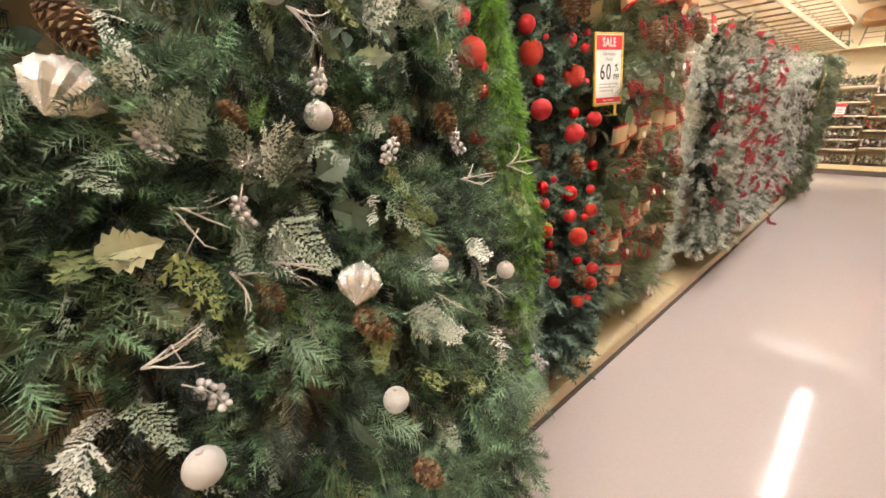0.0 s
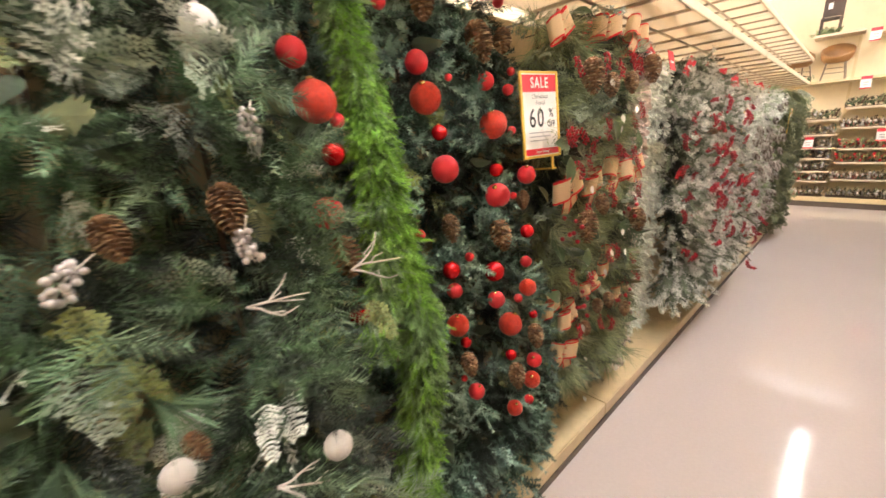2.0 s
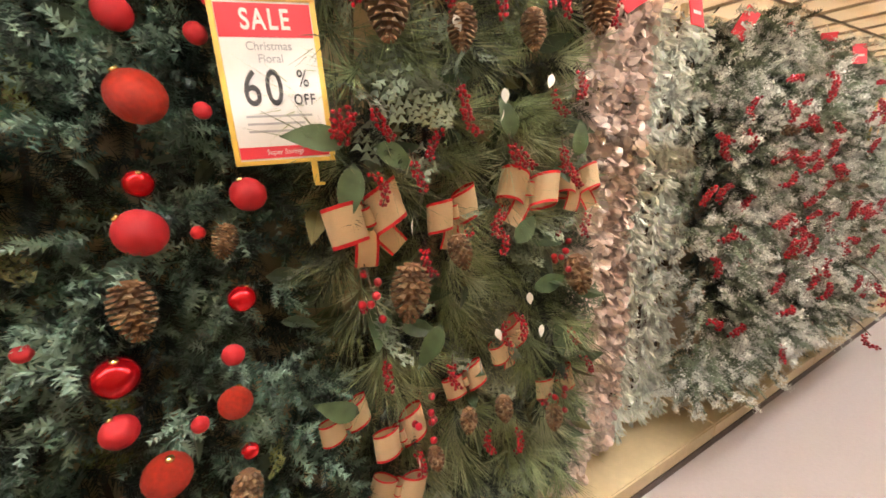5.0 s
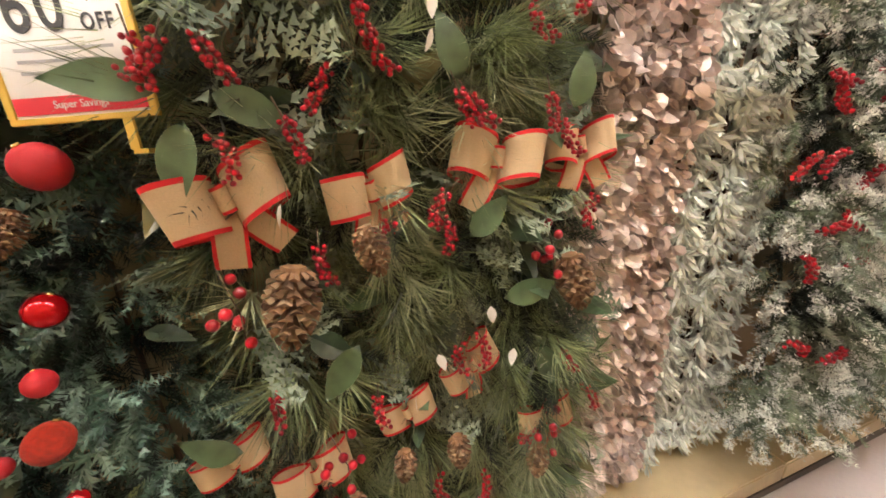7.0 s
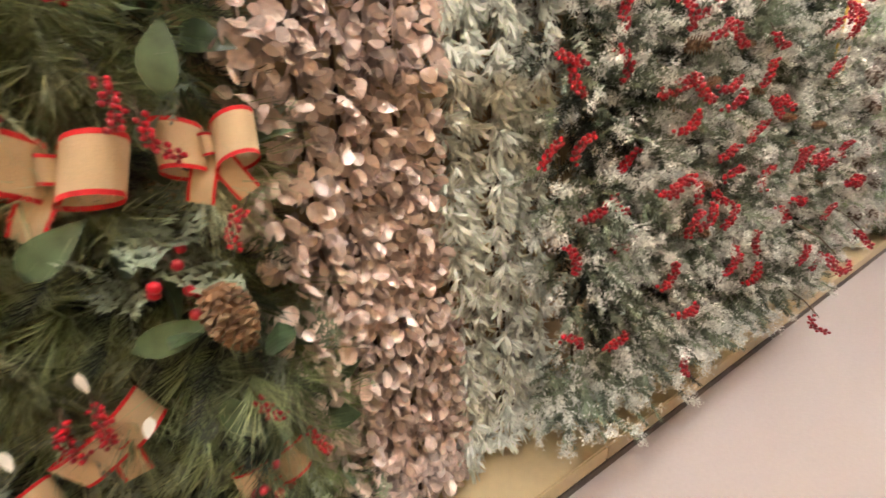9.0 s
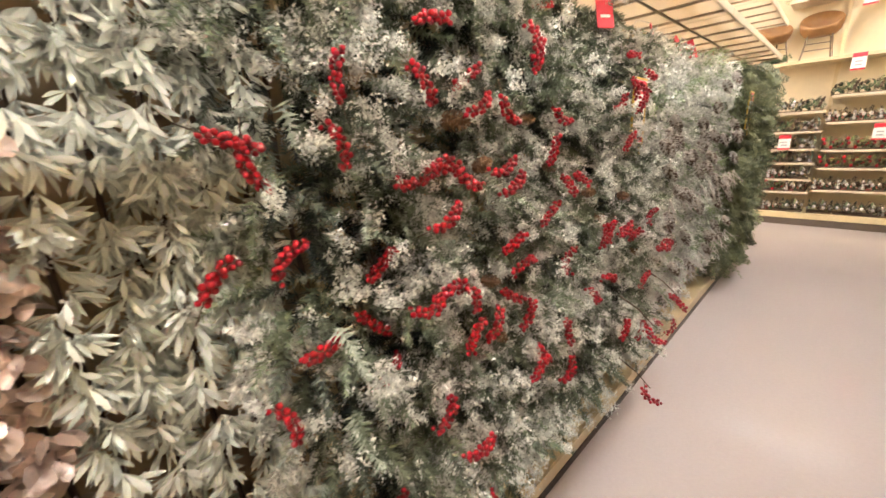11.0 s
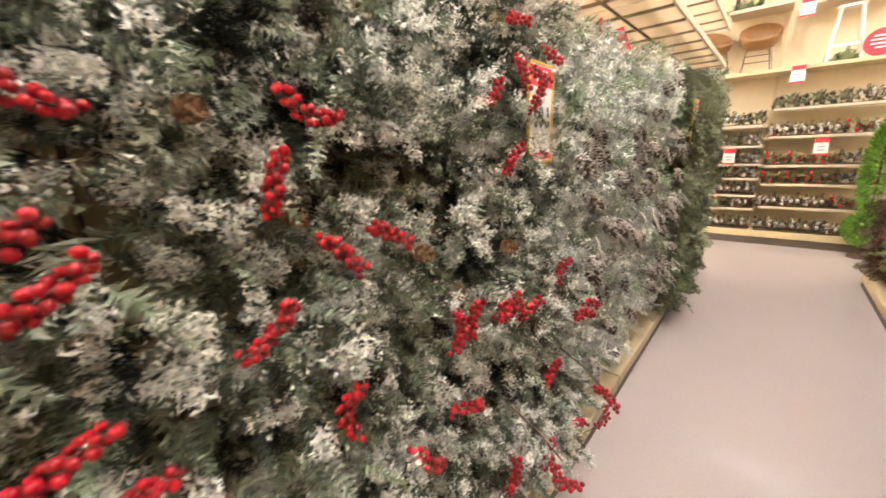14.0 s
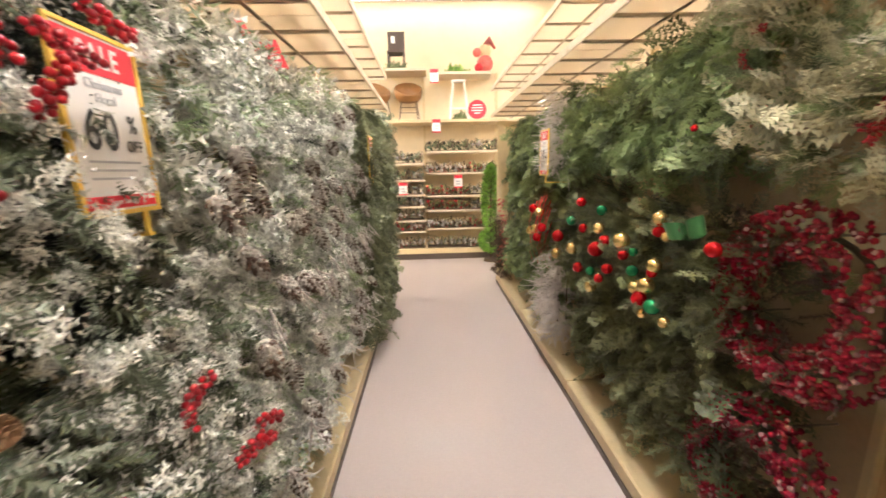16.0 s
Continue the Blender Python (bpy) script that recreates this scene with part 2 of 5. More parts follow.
def frond_t(L=0.14, pairs=8, ln=0.045, w=0.010, mat=0):
    """A flat cedar spray: side twigs in one plane, each with short scales."""
    V = [np.array([0, 0.06 * L * (i / pairs) ** 2, L * i / pairs]) for i in range(pairs + 1)]
    F = []
    for i in range(pairs):
        V.append(V[i] + np.array([0.0025, 0, 0]))
        F.append((i, i + 1, len(V) - 1))
        for sd in (-1, 1):
            l = ln * (1.15 - 0.8 * i / pairs) * rng.uniform(0.8, 1.2)
            d = np.array([sd * 0.8, rng.uniform(-0.35, 0.35), 0.6])
            d /= np.linalg.norm(d)
            last = i
            for j in range(3):
                V.append(V[i] + d * l * ((j + 1) / 3))
                nxt = len(V) - 1
                for e in (-1, 1):
                    V.append(V[last] + d * l * 0.42 + np.array([-e * d[2], rng.uniform(-0.4, 0.4), e * d[0]]) * w)
                    F.append((last, nxt, len(V) - 1))
                last = nxt
    return T(V, F, [mat] * len(F))


def leaf_t(L=0.08, w=0.035, fold=0.25, curl=0.25, mat=0, jag=0.0, n=5, peak=0.8):
    V, F = [], []
    for i in range(n + 1):
        s = i / n
        h = w / 2 * math.sin(math.pi * min(1, s ** peak)) * (1 + (jag if i % 2 else -jag))
        y = -curl * L * s * s
        V += [(-h, y + fold * h, s * L), (0, y, s * L), (h, y + fold * h, s * L)]
    for i in range(n):
        a = 3 * i
        F += [(a, a + 1, a + 4), (a, a + 4, a + 3), (a + 1, a + 2, a + 5), (a + 1, a + 5, a + 4)]
    return T(V, F, [mat] * len(F))


def disc_t(r=0.016, cup=0.35, mat=0):
    V, F = [(0, 0, 0)], []
    for j in range(9):
        a = 2 * math.pi * j / 9
        V.append((r * math.cos(a) * 0.9, cup * r * (0.6 + 0.4 * math.cos(2 * a)), r + r * math.sin(a)))
    V[0] = (0, -0.1 * r, r)
    F = [(0, 1 + j, 1 + (j + 1) % 9) for j in range(9)]
    return T(V, F, [mat] * 9)


def flake_t(n=14, size=0.007, spread=0.012, L=0.1, mat=1, clumps=3):
    """Tufts of flock in a few clumps on the outer half of a sprig."""
    V, F = [], []
    mids = [np.array([rng.normal() * 0.014, rng.normal() * 0.014, L * rng.uniform(0.5, 1.1)]) for _ in range(clumps)]
    for i in range(n):
        c = mids[i % clumps] + rng.normal(size=3) * spread * 0.75
        a, b = rng.normal(size=3), rng.normal(size=3)
        a *= size / np.linalg.norm(a)
        b *= size / np.linalg.norm(b)
        k = len(V)
        V += [c, c + a, c + b, c + a * 0.4 + b * 1.1]
        F += [(k, k + 1, k + 2), (k, k + 2, k + 3)]
    return T(V, F, [mat] * len(F))


def cone_t(L=0.09, R=0.03, rows=9, per=8):
    """A pine cone: a core and rows of turned-out scales, pointing along local z."""
    items = [tube_t([(0, 0, 0), (0, 0, L * 0.4), (0, 0, L * 0.95)], [R * 0.45, R * 0.5, R * 0.12], 6)]
    for i in range(rows):
        s = (i + 0.3) / rows
        rr = R * math.sin(math.pi * (0.22 + 0.75 * s)) ** 0.8
        for j in range(per):
            a = 2 * math.pi * (j + 0.5 * (i % 2) + rng.uniform(-0.1, 0.1)) / per
            o = np.array([math.cos(a), math.sin(a), 0])
            q = np.array([-math.sin(a), math.cos(a), 0])
            c = o * rr * 0.35 + np.array([0, 0, s * L])
            t = o * rr + np.array([0, 0, s * L + 0.10 * L])
            w = rr * 2.3 / per
            lip = t + o * 0.05 * R + np.array([0, 0, -0.045 * L])
            V = [c - q * w * 0.5, c + q * w * 0.5, t + q * w, t - q * w, lip]
            items.append(T(V, [(0, 1, 2), (0, 2, 3), (3, 2, 4), (0, 3, 4), (1, 4, 2)]))
    return join_t(items)


def bough_t(L=0.16, sides=6, ln=0.032, w=0.0038, per=34, up=0.45, flat=0.5):
    """A branch tip: a leading sprig with side sprigs spread to both hands, all thick with needles."""
    items = [pine_t(int(per * 1.5), L, ln, w, 0.95, up)]
    for i in range(sides):
        at = L * (0.08 + 0.62 * i / sides)
        l = L * (0.62 - 0.34 * i / sides) * rng.uniform(0.85, 1.15)
        d = np.array([[(1 if i % 2 else -1) * 0.85, rng.normal() * flat, rng.uniform(0.45, 0.9)]])
        V, F, M = pine_t(per, l, ln * 0.92, w, 0.95, up)
        items.append((V @ frames_to(d)[0].T + np.array([0, 0, at]), F, M))
    return join_t(items)


BERRY = ball_t(1.0, 8, 6)


def spray_t(L=0.11, n=24, r=0.0075, thick=0.010, bend=0.03):
    """A pick of berries packed round a bent wire."""
    items = []
    pts = [(bend * math.sin(math.pi * s), 0, L * s) for s in (-0.35, 0, 0.25, 0.5, 0.75, 1)]
    items.append(tube_t(pts, [0.0015] * 6, 4, 1))
    for i in range(n):
        s = (i + 0.5) / n
        a = i * 2.4
        c = np.array([bend * math.sin(math.pi * s) + thick * math.cos(a), thick * math.sin(a), L * s]) + rng.normal(size=3) * 0.002
        rr = r * rng.uniform(0.8, 1.15)
        items.append((BERRY[0] * rr + c, BERRY[1], BERRY[2]))
    return join_t(items)


def box_t(x0, x1, y0, y1, z0, z1, mat=0):
    V = [(x, y, z) for x in (x0, x1) for y in (y0, y1) for z in (z0, z1)]
    Q = [(0, 1, 3, 2), (4, 6, 7, 5), (0, 4, 5, 1), (2, 3, 7, 6), (0, 2, 6, 4), (1, 5, 7, 3)]
    F = [t for a, b, c, d in Q for t in ((a, b, c), (a, c, d))]
    return T(V, F, [mat] * 12)


def obj(name, me, parent=None, m=None, label=""):
    ob = new(name, me)
    if m is not None:
        ob.matrix_basis = m
    if parent is not None:
        ob.parent = parent
    return tagged(ob, label)


def thing(name, label, category, loc=(0, 0, 0), group="", kind=""):
    ob = new(name)
    ob.location = loc
    return tagged(ob, label, category, group, kind)


def slab(name, x0, x1, y0, y1, z0, z1, mat, parent=None, bevel=0.0, label=""):
    """A box with its own edges rounded, as one mesh."""
    bm = bmesh.new()
    bmesh.ops.create_cube(bm, size=1)
    bmesh.ops.scale(bm, vec=(x1 - x0, y1 - y0, z1 - z0), verts=bm.verts)
    bmesh.ops.translate(bm, vec=((x0 + x1) / 2, (y0 + y1) / 2, (z0 + z1) / 2), verts=bm.verts)
    if bevel:
        bmesh.ops.bevel(bm, geom=bm.edges[:], offset=bevel, segments=2, affect="EDGES")
    me = bpy.data.meshes.new(name)
    bm.to_mesh(me)
    bm.free()
    me.materials.append(mat)
    return obj(name, me, parent, None, label)


def mesh_of(name, tpl, mats, smooth=False):
    return Soup().one(tpl).mesh(name, mats, smooth)


# ---- structure ----
X0, X1, Y0, Y1, ZC = -4.5, 6.0, -6.0, 11.6, 4.4
tagged(slab("floor", X0, X1, Y0, Y1, -0.1, 0.0, M_FLOOR), "polished beige vinyl tile shop floor", "floor", kind="structure")
for nm, box in (("wall_north", (X0, X1, Y1, Y1 + 0.15)), ("wall_south", (X0, X1, Y0 - 0.15, Y0)), ("wall_west", (X0 - 0.15, X0, Y0, Y1)), ("wall_east", (X1, X1 + 0.15, Y0, Y1))):
    tagged(slab(nm, *box, 0, ZC, M_CREAM), "cream painted shop wall", "wall", kind="structure")
s = Soup().one(box_t(X0, X1, Y0, Y1, ZC, ZC + 0.1))
for i in range(18):
    s.one(box_t(X0 + 0.61 * i, X0 + 0.61 * i + 0.025, Y0, Y1, ZC - 0.012, ZC - 0.001))
for i in range(29):
    s.one(box_t(X0, X1, Y0 + 0.61 * i, Y0 + 0.61 * i + 0.025, ZC - 0.013, ZC - 0.002))
tagged(obj("ceiling", s.mesh("ceiling", [M_CEIL])), "pale suspended tile ceiling with grid", "ceiling", kind="structure")


def strip_lamp(x, y, length, along_x, tube=M_TUBE):
    """A ceiling batten: housing, two tubes and end caps."""
    lamp = thing("strip_light", "long white fluorescent batten on the ceiling", "ceiling light", (x, y, ZC - 0.05), "ceiling battens")
    h = length / 2
    bx = (lambda a, b, c, d, e, f: (a, b, c, d, e, f)) if along_x else (lambda a, b, c, d, e, f: (c, d, a, b, e, f))
    slab("housing", *bx(-h, h, -0.08, 0.08, 0.0, 0.035), M_WHITE, lamp)
    for o in (-0.045, 0.045):
        p = [(-h + 0.03, o, -0.02), (h - 0.03, o, -0.02)]
        if not along_x:
            p = [(b, a, c) for a, b, c in p]
        obj("tube", mesh_of("tube", tube_t(p, [0.02, 0.02], 8), [tube], True), lamp, None, "glowing fluorescent tube")
    for e in (-h, h - 0.03):
        slab("end_cap", *bx(e, e + 0.03, -0.075, 0.075, -0.045, -0.001), M_WHITE, lamp)


for i in range(4):
    strip_lamp(-1.9 + 1.25 * i, 11.25, 1.22, True, M_TUBE_SOFT)
# Side rows and the y 8.3 battens are unseen, added as fill light.
for xx in (0.85, -2.6, 4.2):
    for yy in (-4.2, -1.6, 1.0, 3.6, 5.9, 8.3):
        strip_lamp(xx, yy, 2.2, False)


def gondola(side, edge, y0, y1):
    """One run of shop shelving: base decks, kick strip, back panels, uprights and two canopy shelves; side is the way to its back."""
    run = thing("gondola_run", "tan steel shop shelving run with canopy shelves", "shelving unit", kind="structure")
    g = lambda a, b: (min(edge + side * a, edge + side * b), max(edge + side * a, edge + side * b))
    slab("kick", *g(-0.003, 0.42), y0, y1, 0.0, 0.035, M_KICK, run, label="dark kick strip")
    n = int(round((y1 - y0) / 1.22))
    for i in range(n):
        a, b = y0 + (y1 - y0) * i / n, y0 + (y1 - y0) * (i + 1) / n
        slab("deck", *g(0.0, 0.42), a + 0.001, b - 0.001, 0.036, 0.115, M_TAN, run, 0.006)
        slab("back_panel", *g(0.40, 0.42), a + 0.004, b - 0.004, 0.118, 2.0, M_PANEL, run)
        slab("upright", *g(0.375, 0.398), a - 0.015, a + 0.015, 0.118, 2.34, M_TAN, run, 0.003)
        for z in (2.06, 2.36):
            sh = slab("canopy_shelf", *g(-0.07, 0.41), a + 0.004, b - 0.004, z, z + 0.012, M_BOARD, run)
            slab("front_lip", *g(-0.083, -0.071), a + 0.002, b - 0.002, z - 0.014, z + 0.03, M_SHELF, sh, 0.003)
            for j in range(4):
                yy = a + (b - a) * (j + 0.5) / 4
                slab("cross_rib", *g(-0.068, 0.40), yy - 0.009, yy + 0.009, z - 0.014, z - 0.002, M_RIB, sh)
            slab("long_rib", *g(0.15, 0.168), a + 0.01, b - 0.01, z - 0.018, z - 0.0145, M_RIB, sh)
    slab("end_panel", *g(0.0, 0.42), y1 + 0.002, y1 + 0.03, 0.0, 2.02, M_TAN, run, 0.004)
    return run


gondola(-1, 0.0, -3.95, 8.25)
gondola(1, 1.325, -3.95, 8.86)

# ---- garlands ----
P_PINE = [pine_t(84, 0.14, 0.046, 0.0036) for _ in range(3)]
P_SHORT = [pine_t(70, 0.10, 0.030, 0.0045, 1.0, 0.4) for _ in range(3)]
P_BOUGH = [bough_t(0.16, 6, per=46), bough_t(0.19, 8, 0.034, per=44), bough_t(0.13, 5, 0.030, per=44)]
P_TBOUGH = [bough_t(0.13, 6, 0.029, 0.0078, 32), bough_t(0.15, 7, 0.030, 0.0078, 32), bough_t(0.11, 5, 0.027, 0.0076, 30)]
P_LONGB = [bough_t(0.17, 5, 0.060, 0.0036, 34, 0.7)]
P_FAN = [fan_t(60, 0.13, 0.0026, 0.8), fan_t(60, 0.16, 0.0024, 0.5, droop=0.45)]
P_FROND = [frond_t(), frond_t(0.17, 9, 0.055, 0.012), frond_t(0.11, 7, 0.04, 0.009)]
P_GLIT = [frond_t(0.10, 12, 0.035, 0.0045), frond_t(0.12, 14, 0.030, 0.004)]
P_BIGLEAF = [leaf_t(0.12, 0.052, 0.2, 0.2, n=7), leaf_t(0.10, 0.05, 0.25, 0.4, n=7)]
P_LEAF = [leaf_t(0.085, 0.04, 0.2, 0.2), leaf_t(0.10, 0.046, 0.15, 0.35)]
P_HOLLY = [leaf_t(0.09, 0.07, 0.15, 0.15, 0, 0.28, 10)]
P_FLOCK = [join_t([pine_t(56, 0.10, 0.029, 0.0062, 1.0, 0.4), flake_t(k, 0.0074, 0.0105, 0.10, 1, c)]) for k, c in ((210, 4), (110, 2), (30, 2), (8, 2), (4, 2))]
P_SNOW = [join_t([bough_t(0.17, 5, 0.046, 0.0125, 14), flake_t(k, 0.011, 0.012, 0.16, 1, 5)]) for k in (130, 70, 30)]


def slant(z, lean):
    """How far a strand stands out at height z: lean is (slope, height of no offset, most)."""
    return np.clip((lean[1] - z) * lean[0], -lean[2], lean[2]) if lean else z * 0.0


def strand(soup, x, y, z0, z1, n, templates, mat, r=0.08, out=0.8, down=0.5, size=(0.8, 1.2), face=1, wave=0.02, core=0.05, clump=0.6, lean=None, base=0.0):
    """Sets n sprigs round a hanging line that sways a little; face is the way to the aisle."""
    z = rng.uniform(z0, z1, n)
    ph = y * 7
    a = rng.uniform(-math.pi, math.pi, n) * 0.62
    m = max(3, int((z1 - z0) * 9))
    tz, ta = rng.uniform(z0, z1, m), rng.uniform(-1.9, 1.9, m)
    near = rng.integers(0, m, n)
    tuft = rng.uniform(size=n) < clump
    z = np.where(tuft, np.clip(tz[near] + rng.normal(size=n) * 0.045, z0, z1), z)
    a = np.where(tuft, ta[near] + rng.normal(size=n) * 0.45, a)
    o = np.stack([face * np.cos(a), np.sin(a), np.zeros(n)], 1)
    c = np.stack([x + face * slant(z + base, lean), y + wave * np.sin(z * 5 + ph), z], 1) + o * rng.uniform(core * 0.3, r, n)[:, None]
    d = o * out + rng.normal(size=(n, 3)) * 0.35 + np.array([0, 0, -down])
    pick = rng.integers(0, len(templates), n)
    sc = rng.uniform(*size, n)
    for i, t in enumerate(templates):
        k = pick == i
        soup.add((t[0], t[1], t[2] + mat), frames_to(d[k], scale=sc[k]), c[k])


def garland(name, label, x, y, z0, z1, group, layers, mats, face=1, wave=0.02, lean=None):
    """A garland hung from a peg: wire core, peg and its layers of greenery (templates, material slot, count for a metre, options)."""
    top = thing(name, label, "garland", (x - face * 0.06, y, z0), group)
    soup = Soup()
    for tpl, mat, per, opt in layers:
        strand(soup, 0.06 * face, 0, 0, z1 - z0, int(per * (z1 - z0)), tpl, mat, face=face, wave=wave, lean=lean, base=z0, **opt)
    tagged(obj("foliage", soup.mesh("foliage", mats), top), kind="stuff")
    pts = [(face * (0.03 + float(slant(z + z0, lean))), wave * math.sin(z * 5), z) for z in np.linspace(0.02, z1 - z0, 12)]
    obj("wire_core", mesh_of("wire_core", tube_t(pts, [0.006] * 12, 5), [M_STEM]), top)
    e = z1 - z0
    obj("peg_hook", mesh_of("peg_hook", tube_t([(-face * 0.30, 0, e), (0.03 * face, 0, e), (0.05 * face, 0, e + 0.02)], [0.004] * 3, 5), [M_METAL]), top, None, "steel peg hook")
    return top


def hang(parent, name, me, x, y, z, d=None, scale=1.0, label="", face=None):
    """A part at a world place, its local z turned to d."""
    R = np.eye(3) if d is None else frames_to(np.array([d], float))[0]
    if face is not None:
        dz = np.array(d, float) / np.linalg.norm(d)
        dy = np.array(face, float) - np.dot(face, dz) * dz
        dy /= np.linalg.norm(dy)
        R = np.stack([np.cross(dy, dz), dy, dz], 1)
    m = Matrix(R.tolist()).to_4x4()
    m.translation = Vector((x, y, z)) - parent.location
    ob = obj(name, me, parent, m @ Matrix.Scale(scale, 4), label)
    return tagged(ob, kind="stuff") if name.endswith("_spray") else ob


def nearest(strands, y):
    return min(strands, key=lambda g: abs(g.location.y - y))


BALLS_A = [(1.08, 1.72, 0.031, 'm'), (1.09, 1.63, 0.043, 'o'), (1.12, 1.54, 0.023, 'g'), (1.12, 1.44, 0.039, 'm'), (1.19, 1.69, 0.011, 'm'), (1.35, 1.69, 0.028, 'm'), (1.36, 1.56, 0.044, 'o'), (1.49, 1.73, 0.014, 'm'), (1.46, 1.67, 0.019, 'm'), (1.45, 1.54, 0.015, 'm'), (1.34, 1.42, 0.023, 'g'), (1.33, 1.34, 0.04, 'm'), (1.41, 1.33, 0.012, 'm'), (1.5, 1.39, 0.032, 'm'), (0.99, 1.28, 0.015, 'm'), (1.46, 1.2, 0.025, 'g'), (1.08, 1.16, 0.026, 'g'), (1.16, 1.18, 0.014, 'm'), (1.26, 1.11, 0.034, 'g'), (1.43, 1.1, 0.02, 'm')]
BALLS_B = [(1.08, 1.1, 0.023, 'm'), (1.25, 1.02, 0.028, 'm'), (1.42, 1.01, 0.03, 'o'), (1.07, 1.0, 0.033, 'o'), (1.36, 0.99, 0.015, 'm'), (1.3, 0.92, 0.039, 'o'), (1.43, 0.91, 0.016, 'g'), (1.09, 0.94, 0.017, 'g'), (1.28, 0.82, 0.019, 'g'), (1.4, 0.75, 0.027, 'm'), (1.37, 0.69, 0.03, 'o'), (1.1, 0.78, 0.025, 'm'), (1.26, 0.64, 0.026, 'o'), (1.34, 0.63, 0.017, 'm'), (1.06, 0.84, 0.01, 'm')]
BALLS_C = [(1.14, 1.95, 0.026, 'm'), (1.41, 1.98, 0.036, 'g'), (1.47, 1.94, 0.018, 'm'), (0.99, 1.85, 0.018, 'm'), (0.73, 1.7, 0.03, 'm'), (0.758, 1.607, 0.044, 'o'), (0.775, 1.5, 0.026, 'g'), (0.735, 1.38, 0.035, 'm'), (0.8, 1.57, 0.016, 'm'), (0.76, 1.15, 0.027, 'g'), (0.78, 1.05, 0.016, 'm'), (0.54, 0.3, 0.033, 'g')]
CONES_B = [(1.32, 1.8, 0.055), (1.46, 1.81, 0.044), (1.1, 1.28, 0.037), (1.3, 1.22, 0.047), (1.46, 1.31, 0.03), (1.08, 0.88, 0.034), (1.29, 0.75, 0.039), (1.42, 0.84, 0.039), (1.13, 1.86, 0.047), (0.744, 1.28, 0.05)]
BOWS = [(1.71, 1.33, 19, 1.0), (1.92, 1.32, 14, 0.85), (2.16, 1.35, -8, 0.95), (2.34, 1.36, 5, 0.8), (2.09, 0.93, 28, 0.8), (1.95, 0.85, 20, 0.7), (2.29, 0.72, 10, 0.8), (1.75, 0.77, 8, 0.85), (1.62, 0.86, 12, 0.7), (1.74, 0.61, -10, 0.8), (1.63, 1.86, 25, 0.8), (1.97, 1.91, 10, 0.85), (2.26, 1.93, -12, 0.85)]
CONES_C = [(1.79, 1.16, 0.066), (1.9, 1.23, 0.043), (2.29, 1.1, 0.06), (2.04, 0.76, 0.039), (1.93, 0.77, 0.035), (2.24, 0.65, 0.041), (1.82, 0.70, 0.034), (1.77, 1.71, 0.062), (2.32, 1.78, 0.06), (1.93, 1.69, 0.046), (2.11, 1.71, 0.044)]
BERRY_C = [(1.69, 1.51), (1.72, 1.39), (1.94, 1.52), (2.2, 1.56), (2.07, 1.44), (2.09, 1.43), (2.03, 1.24), (2.05, 1.28), (1.83, 1.22), (1.95, 1.24), (2.24, 1.43), (2.27, 1.38), (2.36, 1.24), (2.06, 0.98), (2.1, 0.99), (1.72, 0.97), (1.89, 0.91), (1.88, 1.47), (1.81, 1.41), (2.37, 0.78), (2.11, 0.62), (1.78, 0.7), (2.0, 0.66)]
BERRY_D = [(1.66, 1.51), (1.68, 1.74), (1.91, 1.73), (2.01, 1.76), (2.23, 1.79), (2.29, 1.61), (1.93, 1.56), (1.73, 1.51), (2.42, 1.79), (1.9, 1.78), (2.15, 1.8), (2.3, 0.9), (2.2, 0.68)]
LOOSE = [(1.69, 1.17), (2.24, 1.18), (1.8, 0.82), (2.26, 0.72)]
LEAVES = [(1.68, 1.48), (1.73, 1.47), (1.69, 1.44), (2.09, 1.22), (2.25, 0.95), (2.08, 1.48), (1.87, 1.05), (1.65, 0.89), (2.16, 1.08), (2.3, 1.43)]
BERRY_E = [(3.4, 1.39, 10), (3.46, 1.4, 30), (3.55, 1.37, -30), (3.49, 1.4, 0), (3.46, 1.3, 35), (3.45, 1.56, -60), (3.59, 1.59, 30), (3.74, 1.52, -50), (3.89, 1.66, 80), (4.0, 1.51, -25), (3.93, 1.41, 75), (4.0, 1.3, -45), (3.71, 1.34, 35), (3.68, 1.39, 20), (3.88, 1.24, 40), (3.69, 1.19, 25), (3.72, 1.12, 15), (3.98, 1.07, 85), (4.21, 1.1, 88), (4.42, 1.07, -20)]
BERRY_F = [(4.89, 0.92, -25), (4.51, 1.41, 50), (4.44, 1.56, 40), (4.09, 0.92, -50), (4.33, 0.7, 70), (3.66, 1.06, -35), (3.71, 0.99, 60), (3.57, 1.02, 65), (3.49, 1.1, -55), (3.44, 1.14, 20), (3.38, 1.14, 10), (3.92, 0.85, -80), (3.88, 0.75, 70), (3.77, 0.85, -60), (3.34, 1.21, 40), (4.21, 0.94, -20), (4.76, 0.56, -30), (4.62, 1.74, 0), (4.7, 1.62, -20), (4.66, 1.56, 60), (4.52, 0.62, 60)]
BERRY_G = [(3.1, 1.47, -20), (3.13, 1.43, -70), (3.3, 1.58, 88), (3.27, 1.45, -75), (3.16, 1.26, 45), (3.04, 1.26, 50), (3.86, 1.69, -80), (3.51, 1.69, 10), (3.3, 1.09, -45), (3.51, 1.01, 60), (3.3, 0.99, 35), (3.08, 0.98, -75), (3.37, 0.89, 60), (3.46, 0.75, 10), (3.74, 0.82, 55), (3.25, 0.68, 20), (3.51, 0.53, -85), (3.06, 0.75, -35), (3.18, 1.09, 20), (3.61, 1.53, 30)]
